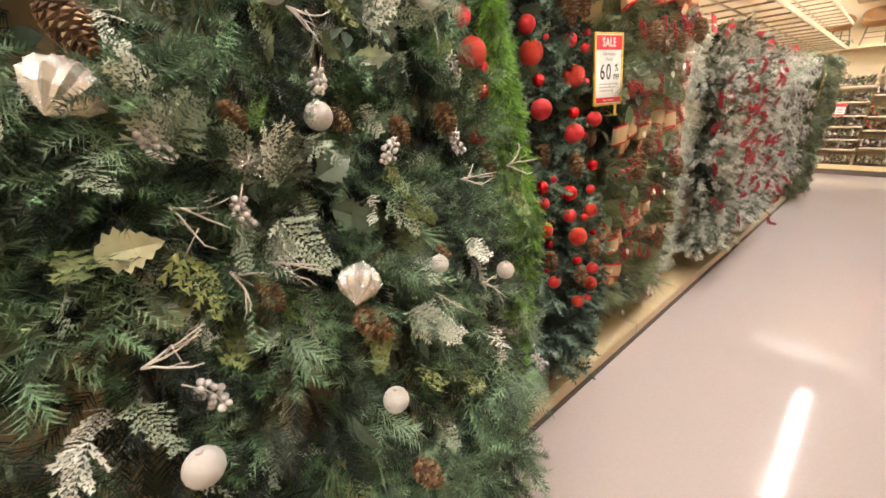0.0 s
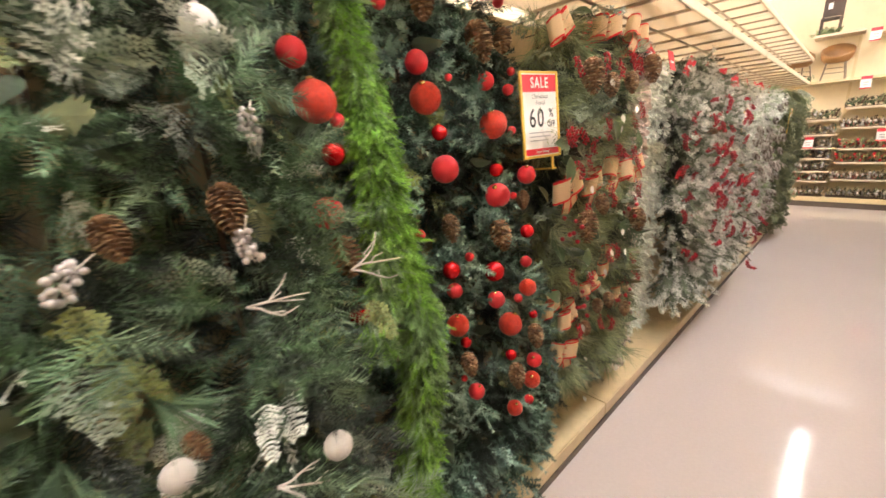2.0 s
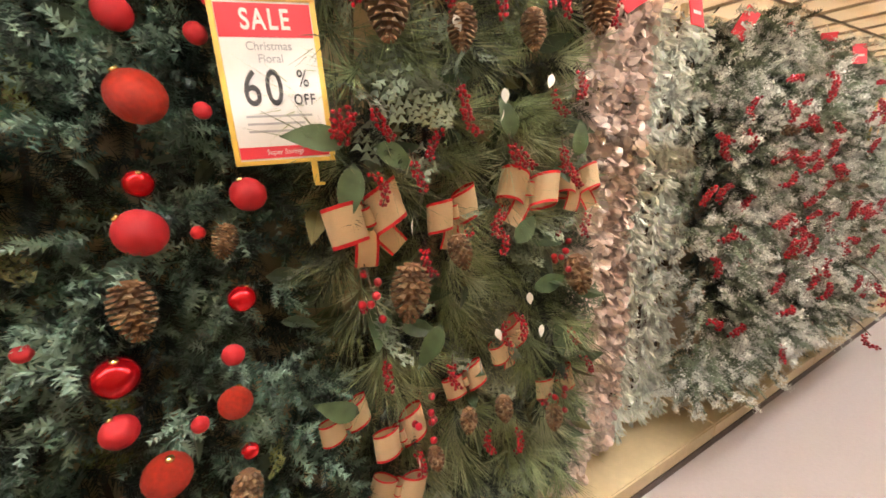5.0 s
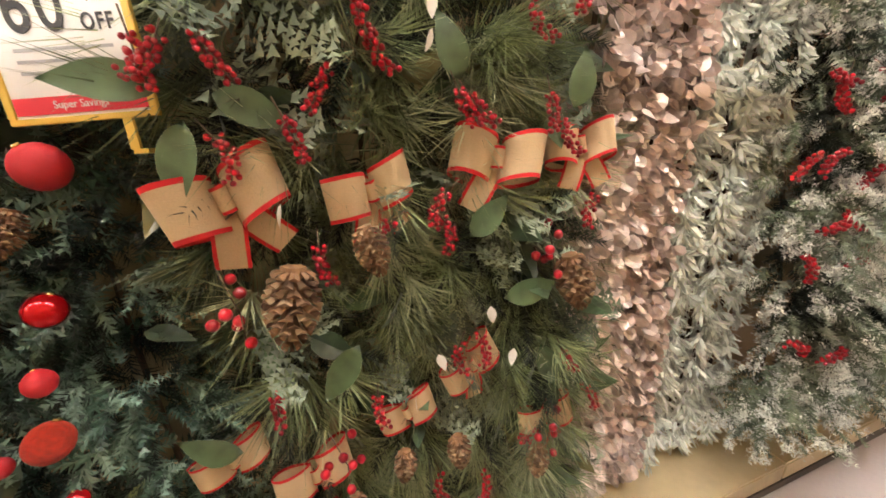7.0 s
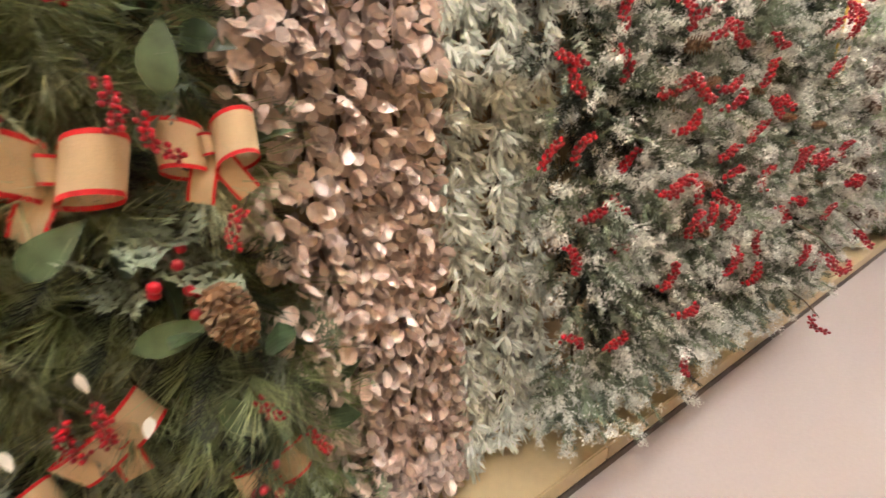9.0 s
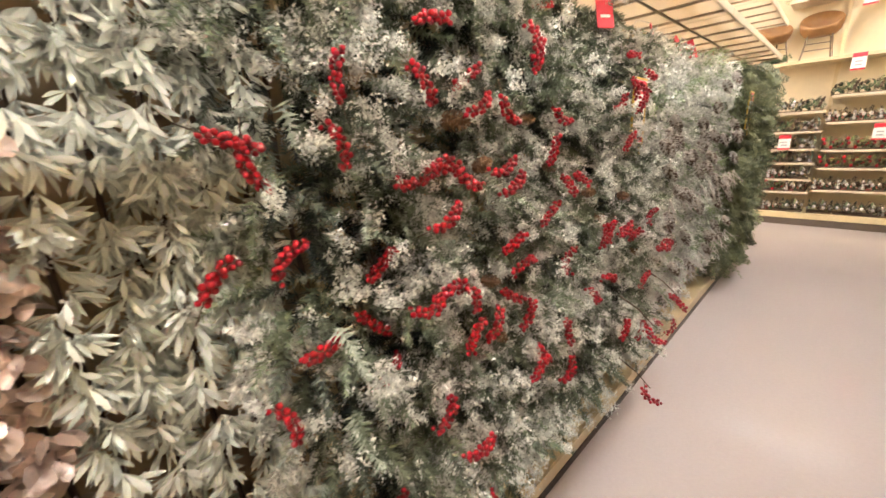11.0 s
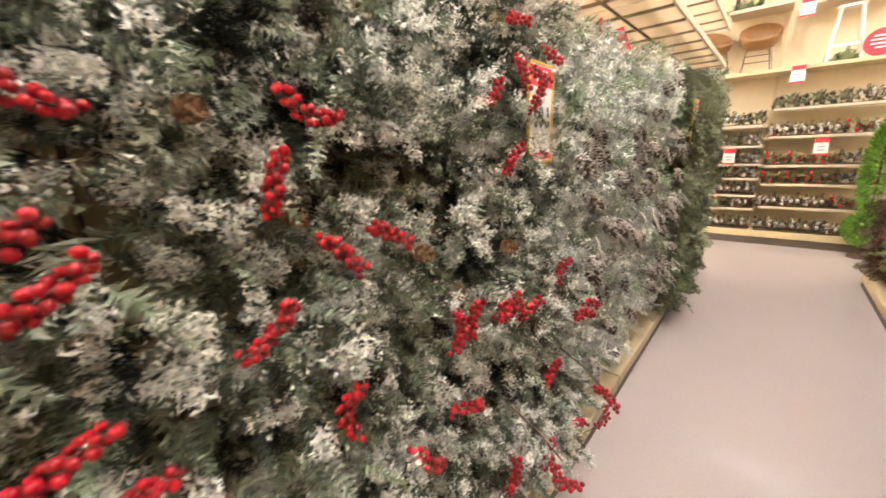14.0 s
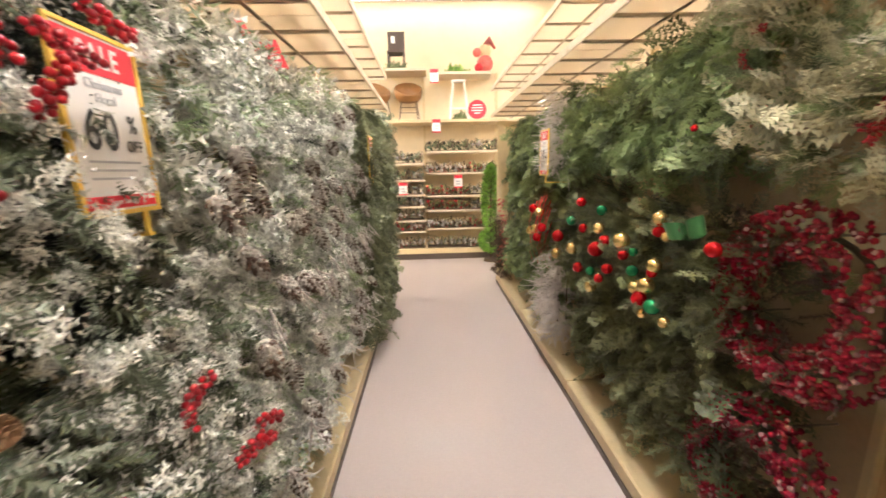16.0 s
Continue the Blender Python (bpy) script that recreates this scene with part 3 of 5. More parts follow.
BERRY_H = [(4.28, 1.1, 80), (4.4, 1.09, 30), (4.51, 1.04, 20), (4.58, 0.83, 45), (4.97, 0.46, 60), (4.1, 1.31, -30), (4.84, 0.91, -25), (4.78, 1.68, -15), (4.59, 1.61, -60), (4.81, 0.92, -5), (4.73, 1.08, 40)]
CONES_F = [(3.64, 1.38, 0.024), (3.55, 1.5, 0.03), (3.96, 1.37, 0.02), (3.86, 1.5, 0.02), (3.61, 1.1, 0.022), (3.63, 0.96, 0.022), (4.3, 1.15, 0.022), (4.5, 1.2, 0.022), (4.2, 1.25, 0.022), (4.6, 0.95, 0.024)]
WHITE = [(0.2, 1.45, 0.028), (0.56, 1.71, 0.028), (0.18, 1.68, 0.029), (0.38, 1.12, 0.021), (0.58, 1.05, 0.023), (-0.14, 0.97, 0.029), (0.18, 0.91, 0.026)]
SILVER = [(0.18, 1.14, 0.044), (-0.15, 1.5, 0.048)]
CONES_A = [(0.18, 1.06, 0.045), (0.24, 1.44, 0.032), (0.4, 1.42, 0.034), (0.55, 1.44, 0.042), (0.03, 1.17, 0.033), (0.42, 1.14, 0.023), (0.06, 1.46, 0.03), (0.24, 0.67, 0.045), (-0.12, 1.59, 0.045)]
TWIGS = [(-0.04, 1.31, -0.5), (0.07, 1.2, -0.4), (0.55, 1.27, -0.6), (0.73, 1.28, 0.2), (0.38, 1.05, -0.9), (0.52, 1.03, 0.1), (0.24, 1.63, -0.7), (-0.13, 1.11, 0.6), (0.01, 1.2, -0.4)]
SILVBERRY = [(0.23, 1.52), (0.02, 1.31), (0.54, 1.38), (0.35, 1.37), (0.3, 1.7), (0.65, 0.76), (0.6, 1.56), (-0.08, 1.42), (-0.12, 1.06)]
FERNS = [(0.13, 1.38), (-0.02, 1.46), (0.62, 1.72), (0.32, 1.08), (0.11, 1.32), (0.41, 1.69)]
HOLLY = [(-0.15, 1.28), (0.19, 1.34), (0.2, 1.28), (0.24, 1.27)]
YELLOWS = [(0.33, 1.31), (0.24, 1.71), (0.31, 1.66), (0.72, 1.2), (0.35, 1.23), (0.2, 1.0)]
ORN = [(6.2, 1.26, 0.023, 'r'), (5.95, 1.24, 0.023, 'g'), (6.34, 1.14, 0.025, 'g'), (6.16, 1.12, 0.023, 'r'), (5.97, 1.15, 0.024, 'y'), (6.3, 0.98, 0.031, 'y'), (5.99, 1.04, 0.035, 'r'), (5.9, 1.1, 0.025, 'r'), (5.74, 1.13, 0.032, 'y'), (5.72, 1.07, 0.021, 'r'), (5.64, 1.1, 0.017, 'g'), (5.64, 1.02, 0.022, 'g'), (6.2, 0.89, 0.027, 'r'), (6.04, 0.91, 0.022, 'g'), (5.86, 0.97, 0.023, 'r'), (5.94, 0.9, 0.021, 'r'), (6.03, 0.83, 0.028, 'y'), (5.48, 1.26, 0.023, 'y'), (5.48, 1.21, 0.019, 'r'), (5.43, 1.2, 0.017, 'y'), (5.49, 1.08, 0.024, 'y'), (5.5, 1.05, 0.018, 'r'), (5.53, 0.99, 0.029, 'y'), (5.57, 0.92, 0.028, 'r')]
ORN2 = [(5.48, 0.92, 0.028, 'g'), (5.4, 0.89, 0.019, 'y'), (5.6, 0.96, 0.026, 'y'), (5.54, 0.87, 0.017, 'y'), (5.21, 1.2, 0.022, 'r'), (6.56, 1.01, 0.035, 'r'), (6.57, 0.89, 0.032, 'y'), (5.35, 1.56, 0.01, 'r')]

BALL = ball_t(1.0, 20, 12)
CAP = tube_t([(0, 0, 0.96), (0, 0, 1.1)], [0.2, 0.18], 8)
BALL_MESH = {}
for key, mt in (("m", M_REDM), ("o", M_REDO), ("g", M_REDG), ("w", M_WHITEB), ("y", M_GOLD), ("G", M_GREENB), ("r", M_REDG)):
    BALL_MESH[key] = mesh_of("ball", join_t([BALL, (CAP[0], CAP[1], CAP[2] + (1 if key not in "w" else 0))]), [mt, M_GOLD], True)
CONES = [mesh_of("pine_cone", cone_t(0.085, 0.032, 9, 8), [M_CONE]), mesh_of("pine_cone", cone_t(0.10, 0.034, 11, 9), [M_CONE])]
SNOWCONE = mesh_of("pine_cone", cone_t(0.11, 0.030, 11, 8), [M_CONEW])
SPRAYS = [mesh_of("berry_spray", spray_t(0.11, 26, 0.0078, 0.0105, b), [M_BERRY, M_STEM], True) for b in (0.01, 0.03, -0.02)]
SMALLSPRAY = [mesh_of("berry_spray", spray_t(0.085, 26, 0.0055, 0.010, b), [M_BERRY, M_STEM], True) for b in (0.01, -0.02)]
PEARLS = mesh_of("pearl_spray", spray_t(0.06, 20, 0.0062, 0.012, 0.01), [M_PEARL, M_TWIG], True)


def twig_t():
    items = []
    for k in range(3):
        d = np.array([rng.normal() * 0.5, rng.normal() * 0.3, 1.0])
        p, pts = np.zeros(3), [np.zeros(3)]
        for i in range(5):
            p = p + d / np.linalg.norm(d) * 0.028
            d = d + rng.normal(size=3) * 0.22
            pts.append(p)
        items.append(tube_t(pts, [0.0032, 0.003, 0.0027, 0.0023, 0.002, 0.0014], 5))
        items.append(tube_t([pts[2], pts[2] + (pts[3] - pts[2]) * 0.8 + rng.normal(size=3) * 0.012, pts[2] + (pts[3] - pts[2]) * 1.6 + rng.normal(size=3) * 0.02], [0.0022, 0.002, 0.0012], 4))
    return join_t(items)


TWIG = [mesh_of("frosted_twig", twig_t(), [M_TWIG], True) for _ in range(3)]


def silver_t():
    """A fluted teardrop ornament with beads along its ribs."""
    V, F, n, rows = [], [], 24, 9
    prof = [(0.02, 1.25), (0.35, 0.9), (0.75, 0.55), (1.0, 0.1), (0.92, -0.25), (0.65, -0.6), (0.35, -0.85), (0.12, -1.05), (0.01, -1.2)]
    for r, z in prof:
        for j in range(n):
            q = r * (1 + (0.14 if j % 2 else -0.10))
            V.append((q * math.cos(2 * math.pi * j / n), q * math.sin(2 * math.pi * j / n), z))
    for i in range(rows - 1):
        for j in range(n):
            k, a, b = (j + 1) % n, i * n, (i + 1) * n
            F += [(a + j, b + j, b + k), (a + j, b + k, a + k)]
    items = [T(V, F)]
    bd = ball_t(0.055, 6, 4)
    for i in range(1, 7):
        for j in range(1, n, 2):
            r, z = prof[i]
            a = 2 * math.pi * j / n
            items.append((bd[0] + np.array([1.1 * r * math.cos(a), 1.1 * r * math.sin(a), z]), bd[1], bd[2]))
    return join_t(items)


SILVER_MESH = mesh_of("silver_ornament", silver_t(), [M_SILVER])

# mixed greenery with white and silver trimmings
A = []
FROND_BIG = [frond_t(0.15, 14, 0.055, 0.006), frond_t(0.13, 12, 0.05, 0.006)]
for i, y in enumerate((-0.95, -0.68, -0.42, -0.16, 0.08, 0.32, 0.55)):
    A.append(garland("mixed_garland", "mixed pine and cedar garland with white and silver trimmings", -0.14, y, 0.16, 1.95, "mixed garlands",
        # First layer: near-black sprigs that paint shade into the gaps between boughs.
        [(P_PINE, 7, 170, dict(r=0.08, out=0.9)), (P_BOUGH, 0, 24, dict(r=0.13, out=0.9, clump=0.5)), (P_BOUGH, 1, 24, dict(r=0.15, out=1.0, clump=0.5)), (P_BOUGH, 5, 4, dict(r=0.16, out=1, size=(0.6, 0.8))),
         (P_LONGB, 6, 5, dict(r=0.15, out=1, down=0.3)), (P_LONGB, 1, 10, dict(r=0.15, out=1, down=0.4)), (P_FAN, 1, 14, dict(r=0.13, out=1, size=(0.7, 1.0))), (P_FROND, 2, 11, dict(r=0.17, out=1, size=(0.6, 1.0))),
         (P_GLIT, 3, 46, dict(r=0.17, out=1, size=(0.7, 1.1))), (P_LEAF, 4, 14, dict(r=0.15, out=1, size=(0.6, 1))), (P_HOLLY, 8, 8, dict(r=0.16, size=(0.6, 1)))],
        [M_PINE, M_PINEB, M_OLIVE, M_GLIT, M_HOLLY, M_FRESH, M_LIGHT, M_CORE_SHADE, M_DEEP], lean=(0.40, 1.50, 0.24)))


def front_a(z, more=0.0):
    """The face of the mixed garlands at height z."""
    return min(0.27, max(-0.03, 0.05 + (1.45 - z) * 0.40)) + more


FERNM = mesh_of("frosted_fern", join_t([(t[0] @ frames_to(np.array([[a, 0.1, 1.0]]))[0].T, t[1], t[2]) for a, t in ((-0.7, FROND_BIG[0]), (0.0, FROND_BIG[1]), (0.6, FROND_BIG[0]), (0.2, FROND_BIG[0]))]), [M_GLIT])
SPIKES = []
for k in range(70):
    d = rng.normal(size=3)
    d /= np.linalg.norm(d)
    SPIKES += [tube_t([d * 0.1, d], [0.02, 0.012], 3), (ball_t(0.045, 5, 4)[0] + d, ball_t(1, 5, 4)[1], ball_t(1, 5, 4)[2])]
BURST = mesh_of("silver_burst", join_t(SPIKES), [M_SILVER])
for y, z, r in WHITE:
    hang(nearest(A, y), "felt_ball", BALL_MESH["w"], front_a(z), y, z, None, r, "white felt ball")
for y, z, r in SILVER:
    hang(nearest(A, y), "silver_ornament", SILVER_MESH, front_a(z), y, z, (0.5, -0.5, -0.6), r * 0.9, "fluted silver ornament")
hang(nearest(A, 0.05), "silver_burst", BURST, front_a(1.38), 0.05, 1.38, None, 0.031, "spiky silver starburst ornament")
for y, z, h in CONES_A:
    hang(nearest(A, y), "pine_cone", CONES[1], front_a(z, -0.02), y - 0.02, z + h * 0.6, (0.5, rng.normal() * 0.3 + 0.3, -0.8), h * 19, "brown pine cone")
for i, (y, z, w) in enumerate(TWIGS):
    hang(nearest(A, y), "frosted_twig", TWIG[i % 3], front_a(z), y - 0.04, z + 0.02, (0.3, 0.9, w), 0.65, "white frosted twig")
for y, z in SILVBERRY:
    hang(nearest(A, y), "pearl_spray", PEARLS, front_a(z), y, z + 0.02, (0.3, rng.normal() * 0.5, -1), 0.9, "silver pearl berries")
for i, (y, z) in enumerate(FERNS):
    hang(nearest(A, y), "frosted_fern_spray", FERNM, front_a(z, -0.02), y - 0.03, z - 0.05, (0.5, rng.uniform(-0.4, 0.5), (1.0, 1.2, 0.1, -0.3, -0.6, 0.4)[i]), 0.9, "pale frosted fern spray")
YELLOWM = mesh_of("olive_sprig_spray", join_t([(t[0] @ frames_to(np.array([[a, 0.2, 1.0]]))[0].T, t[1], t[2]) for a, t in ((-0.5, P_FROND[0]), (0.5, P_FROND[2]), (0.1, P_FROND[1]))]), [M_OLIVE])
for y, z in YELLOWS:
    hang(nearest(A, y), "olive_sprig_spray", YELLOWM, front_a(z, -0.03), y, z + 0.03, (0.5, rng.normal() * 0.4, -0.8), 0.5, "yellow-green cedar sprig")
HOLLYM = [mesh_of("holly_leaf", leaf_t(0.10, 0.075, 0.25, 0.25, 0, 0.17, 12), [m]) for m in (M_HOLLYC, M_HOLLY)]
for i, (y, z) in enumerate(HOLLY):
    hang(nearest(A, y), "holly_leaf", HOLLYM[0 if i == 0 else 1], front_a(z), y - 0.03, z, (0.2, 1, (0.1, 0.5, -0.5, -0.9)[i]), 0.8, "holly leaf", (1, -0.3, 0.3))

# moss garland
P_MOSS = [pine_t(44, 0.055, 0.017, 0.0040, 0.9, 0.6), pine_t(40, 0.045, 0.015, 0.0038, 0.9, 0.6)]
P_TRESS = [join_t([P_MOSS[0]] + [(P_MOSS[1][0] @ frames_to(np.array([[sd * 0.6, rng.normal() * 0.3, 1.0]]))[0].T * 0.8 + np.array([0, 0, at]), P_MOSS[1][1], P_MOSS[1][2]) for sd, at in ((-1, 0.012), (1, 0.024), (-1, 0.036))]) for _ in range(2)]
moss = thing("moss_garland", "bright green moss garland hanging on a peg in two tails", "garland", (-0.03, 0.88, 0.2))
soup = Soup()


def moss_line(z, tail):
    """Where a tail of the moss hangs at world height z: x, y and half width."""
    x = np.clip(-0.06 - 0.2 * (z - 1.5), -0.16, 0.02)
    if tail == 0:
        return x, np.interp(z, (1.10, 1.24, 1.39, 1.56, 1.9), (0.79, 0.83, 0.865, 0.885, 0.86)), np.interp(z, (1.08, 1.25, 1.4, 1.6, 1.9), (0.012, 0.030, 0.046, 0.042, 0.026))
    return x, np.interp(z, (0.2, 0.7, 0.88, 1.03, 1.16, 1.31, 1.5, 1.9), (0.87, 0.87, 0.89, 0.92, 0.91, 0.89, 0.89, 0.87)), np.interp(z, (0.2, 0.8, 1.1, 1.3, 1.5, 1.9), (0.05, 0.055, 0.05, 0.032, 0.03, 0.02))


for tail, low, n in ((0, 1.08, 1300), (1, 0.22, 2300)):
    z = rng.uniform(low, 1.92, n)
    x, yy, wd = moss_line(z, tail)
    a = rng.uniform(-math.pi, math.pi, n) * 0.7
    o = np.stack([np.cos(a), np.sin(a), np.zeros(n)], 1)
    c = np.stack([x + 0.03, yy - 0.88, z - 0.2], 1) + o * (wd * rng.uniform(0.1, 0.75, n))[:, None]
    d = o * 0.42 + rng.normal(size=(n, 3)) * 0.25 + np.array([0, 0, -1.0])
    pal = rng.uniform(size=n) + 0.5 * np.sin(z * 9 + 2 * tail)
    for i in range(2):
        for k, mt in ((pal > 0.35, 0), (pal <= 0.35, 1)):
            q = k & (np.arange(n) % 2 == i)
            t = P_TRESS[i]
            soup.add((t[0], t[1], t[2] + mt), frames_to(d[q], scale=rng.uniform(0.7, 1.15, q.sum())), c[q])
tagged(obj("foliage", soup.mesh("foliage", [M_LIME, M_MOSSD]), moss), kind="stuff")
for tail, low in ((0, 1.1), (1, 0.25)):
    pts = []
    for q in np.linspace(low, 1.94, 12):
        x, yy, wd = moss_line(q, tail)
        pts.append((float(x) + 0.03, float(yy) - 0.88, q - 0.2))
    obj("wire_core", mesh_of("wire_core", tube_t(pts, [0.005] * 12, 5), [M_STEM]), moss)

# red ball garlands
B = []
for y in (0.72, 0.98, 1.15, 1.32, 1.48):
    B.append(garland("red_ball_garland", "teal pine garland with red balls and cones", -0.25, y, 0.25, 1.98, "red ball garlands",
        # The P_PINE layer is shade by colour, so gaps read black over the panel.
        [(P_PINE, 2, 130, dict(r=0.05, out=0.9, size=(0.7, 1.0))), (P_TBOUGH, 0, 80, dict(r=0.11, out=1, down=0.35, size=(0.8, 1.15), clump=0.4)), (P_LEAF, 3, 9, dict(r=0.13, out=1)), (P_FROND, 1, 4, dict(r=0.13, out=1, size=(0.6, 0.8)))], [M_TEAL, M_OLIVE, M_CORE_SHADE, M_HOLLY], lean=(0.17, 1.45, 0.14)))


def front_b(y, z):
    """The face of the red ball garlands at height z."""
    return -0.115 + (1.65 - z) * 0.17 + (0.03 if y < 0.9 else 0.0)


for y, z, r, k in BALLS_A + BALLS_B + BALLS_C:
    hang(nearest(B, y), "ball", BALL_MESH[k], front_b(y, z), y, z, (rng.normal() * 0.4, rng.normal() * 0.4, 1), r, {"m": "matte red ball", "o": "glittered orange-red ball", "g": "shiny red ball"}[k])
for y, z, h in CONES_B:
    hang(nearest(B, y), "pine_cone", CONES[int(rng.integers(2))], front_b(y, z), y, z + h, (0.3, rng.normal() * 0.25, -1), h * 21, "brown pine cone")

# burlap bow garlands
C = []
for x, y, top_z in ((-0.19, 1.76, 1.95), (-0.19, 1.96, 1.95), (-0.19, 2.15, 1.95), (-0.19, 2.30, 1.95), (-0.15, 2.31, 1.06)):
    C.append(garland("burlap_bow_garland", "long-needle pine garland with burlap bows and red berries", x, y, 0.34, top_z, "burlap bow garlands",
        # P_PINE here is the near-black layer, painted shade behind the needles and leaves.
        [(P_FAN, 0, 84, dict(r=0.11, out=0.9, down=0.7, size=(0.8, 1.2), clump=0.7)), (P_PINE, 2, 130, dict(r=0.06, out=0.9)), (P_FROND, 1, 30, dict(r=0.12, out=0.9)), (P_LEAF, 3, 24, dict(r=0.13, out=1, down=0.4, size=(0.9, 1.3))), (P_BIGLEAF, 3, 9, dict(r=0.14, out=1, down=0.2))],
        [M_LONG, M_LONGW, M_CORE_SHADE, M_MAGN]))


def ribbon_t(path, w, side, n_trim=0.12):
    """A band along path with felt edges and some thickness."""
    P, S = np.array(path, float), np.array(side, float)
    V, F, M = [], [], []
    cuts = (-0.5, -0.5 + n_trim, 0.5 - n_trim, 0.5)
    for p in P:
        for cx in cuts:
            V.append(p + S * w * cx)
    for i in range(len(P) - 1):
        for j in range(3):
            a, b = 4 * i + j, 4 * (i + 1) + j
            F += [(a, a + 1, b + 1), (a, b + 1, b)]
            M += [0 if j == 1 else 1] * 2
    return T(V, F, M)


def bow_parts():
    loops = []
    for sd in (-1, 1):
        path = [(0.012 + 0.050 * math.sin(a) * (0.6 + 0.4 * math.sin(a / 2)) + (0.012 if a > 3 else 0), sd * (0.006 + 0.050 * (1 - math.cos(a))), 0.012 * math.sin(a) - 0.010 * math.cos(a)) for a in np.linspace(0.0, 2 * math.pi, 18)]
        loops.append(ribbon_t(path, 0.105, (-0.12 * sd, 0.10, 1.0), 0.09))
    tails = []
    for sd in (-1, 1):
        path = [(0.012 + 0.01 * math.sin(3 * s), sd * (0.008 + 0.045 * s), -0.02 - 0.10 * s) for s in np.linspace(0, 1, 8)]
        tails.append(ribbon_t(path, 0.062, (0.15, 0.9, 0.4 * sd)))
    knot = [(0.012 + 0.028 * math.cos(a), 0.0 + 0.018 * math.sin(a), 0) for a in np.linspace(-math.pi, math.pi, 11)]
    return loops, tails, ribbon_t(knot, 0.05, (0, 0, 1))


LOOPS, TAILS, KNOT = bow_parts()
BOWM = [M_BURLAP, M_REDTRIM]
LOOP_MESH = [mesh_of("loop", t, BOWM, True) for t in LOOPS]
TAIL_MESH = [mesh_of("tail", t, BOWM, True) for t in TAILS]
KNOT_MESH = mesh_of("knot", KNOT, BOWM, True)
for y, z, turn, size in BOWS:
    g = nearest(C, y)
    m = pose(0, 0, 0, turn, rng.uniform(-15, 10), rng.uniform(-20, 15))
    m.translation = Vector((-0.045, y, z)) - g.location
    bow = obj("bow", KNOT_MESH, g, m @ Matrix.Scale(size * 0.84, 4), "burlap bow with red felt edges")
    for me in LOOP_MESH:
        obj("loop", me, bow)
    for me in TAIL_MESH[: int(rng.integers(0, 3))]:
        obj("tail", me, bow)
for y, z, h in CONES_C:
    hang(nearest(C, y), "pine_cone", CONES[1], 0.015, y, z + h, (0.15, rng.normal() * 0.2, -1), h * 19, "brown pine cone")
for y, z in BERRY_C + BERRY_D:
    hang(nearest(C, y), "berry_spray", SMALLSPRAY[int(rng.integers(2))], 0.0, y, z + 0.03, (0.2, rng.normal() * 0.5, -1), 0.82, "red berries")
LOOSEM = mesh_of("loose_berry_spray", join_t([(BERRY[0] * 0.0095 + np.array([rng.normal() * 0.012, 0.034 * math.cos(k * 1.3), 0.016 * k]), BERRY[1], BERRY[2]) for k in range(7)] + [tube_t([(0, 0, -0.03), (0, 0.01, 0.05), (0, 0, 0.1)], [0.0012] * 3, 4, 1)]), [M_BERRY, M_STEM], True)
for y, z in LOOSE:
    hang(nearest(C, y), "loose_berry_spray", LOOSEM, 0.01, y, z + 0.04, (0.1, 0.15, -1), 1.0, "loose red berries on wires")
BIGLEAFM = [mesh_of("broad_leaf", t, [M_MAGN], True) for t in P_BIGLEAF]
for i, (y, z) in enumerate(LEAVES):
    a = (3.0, -0.4, 4.4, 0.8, 5.0, 1.9, 4.0, 2.6, 0.2, 1.4)[i]
    hang(nearest(C, y), "broad_leaf", BIGLEAFM[i % 2], -0.01, y, z, (0.25, math.cos(a), math.sin(a)), 1.0, "broad glossy green leaf", (1, -0.2, 0.3))
PETAL = mesh_of("white_petal", leaf_t(0.035, 0.018, 0.1, 0.1), [M_WHITE])
for i in range(13):
    y, z = rng.uniform(1.75, 2.4), rng.uniform(0.35, 1.8)
    hang(nearest(C, y), "white_petal", PETAL, 0.03, y, z, (0.2, rng.normal() * 0.3, -1), 1.0, "small white petal")

# rose gold leaf garlands
DISCS = [disc_t(0.019), disc_t(0.022, 0.5), disc_t(0.016, 0.2)]
for i, (x, y) in enumerate(((-0.10, 2.42), (-0.13, 2.50), (-0.17, 2.59), (-0.18, 2.66), (-0.19, 2.73), (-0.20, 2.79), (-0.25, 2.55), (-0.27, 2.69))):
    garland("rose_gold_garland", "metallic rose gold leaf garland in hanging strands", x, y, 0.16, 1.93, "rose gold garlands",
        [(DISCS, 0, 260, dict(r=0.04, out=0.7, down=0.5, core=0.02, clump=0.0))], [M_GOLDLEAF], wave=0.012)

# frosted mistletoe garlands
def mist_t():
    it = []
    for k in range(7):
        V, F, M = leaf_t(0.050, 0.0105, 0.12, 0.3, peak=1.4)
        R = frames_to(np.array([[rng.normal() * 0.7, rng.normal() * 0.7, 1.0]]))[0]
        it.append((V @ R.T, F, M))
    for k in range(3):
        it.append((ball_t(0.0035, 6, 4)[0] + rng.normal(size=3) * 0.008 + np.array([0, 0, 0.012]), ball_t(1, 6, 4)[1], ball_t(1, 6, 4)[2] + 1))
    return join_t(it)


P_MIST = [mist_t() for _ in range(3)]
for x, y in ((-0.20, 2.86), (-0.23, 2.94), (-0.20, 3.02), (-0.22, 3.10), (-0.20, 3.17), (-0.29, 2.98), (-0.29, 3.12)):
    garland("mistletoe_garland", "pale frosted mistletoe garland with white berries", x, y, 0.16, 1.93, "mistletoe garlands",
        [(P_MIST, 0, 120, dict(r=0.028, out=0.5, down=1.0, core=0.02, clump=0.2))], [M_MIST, M_FLW], wave=0.012)

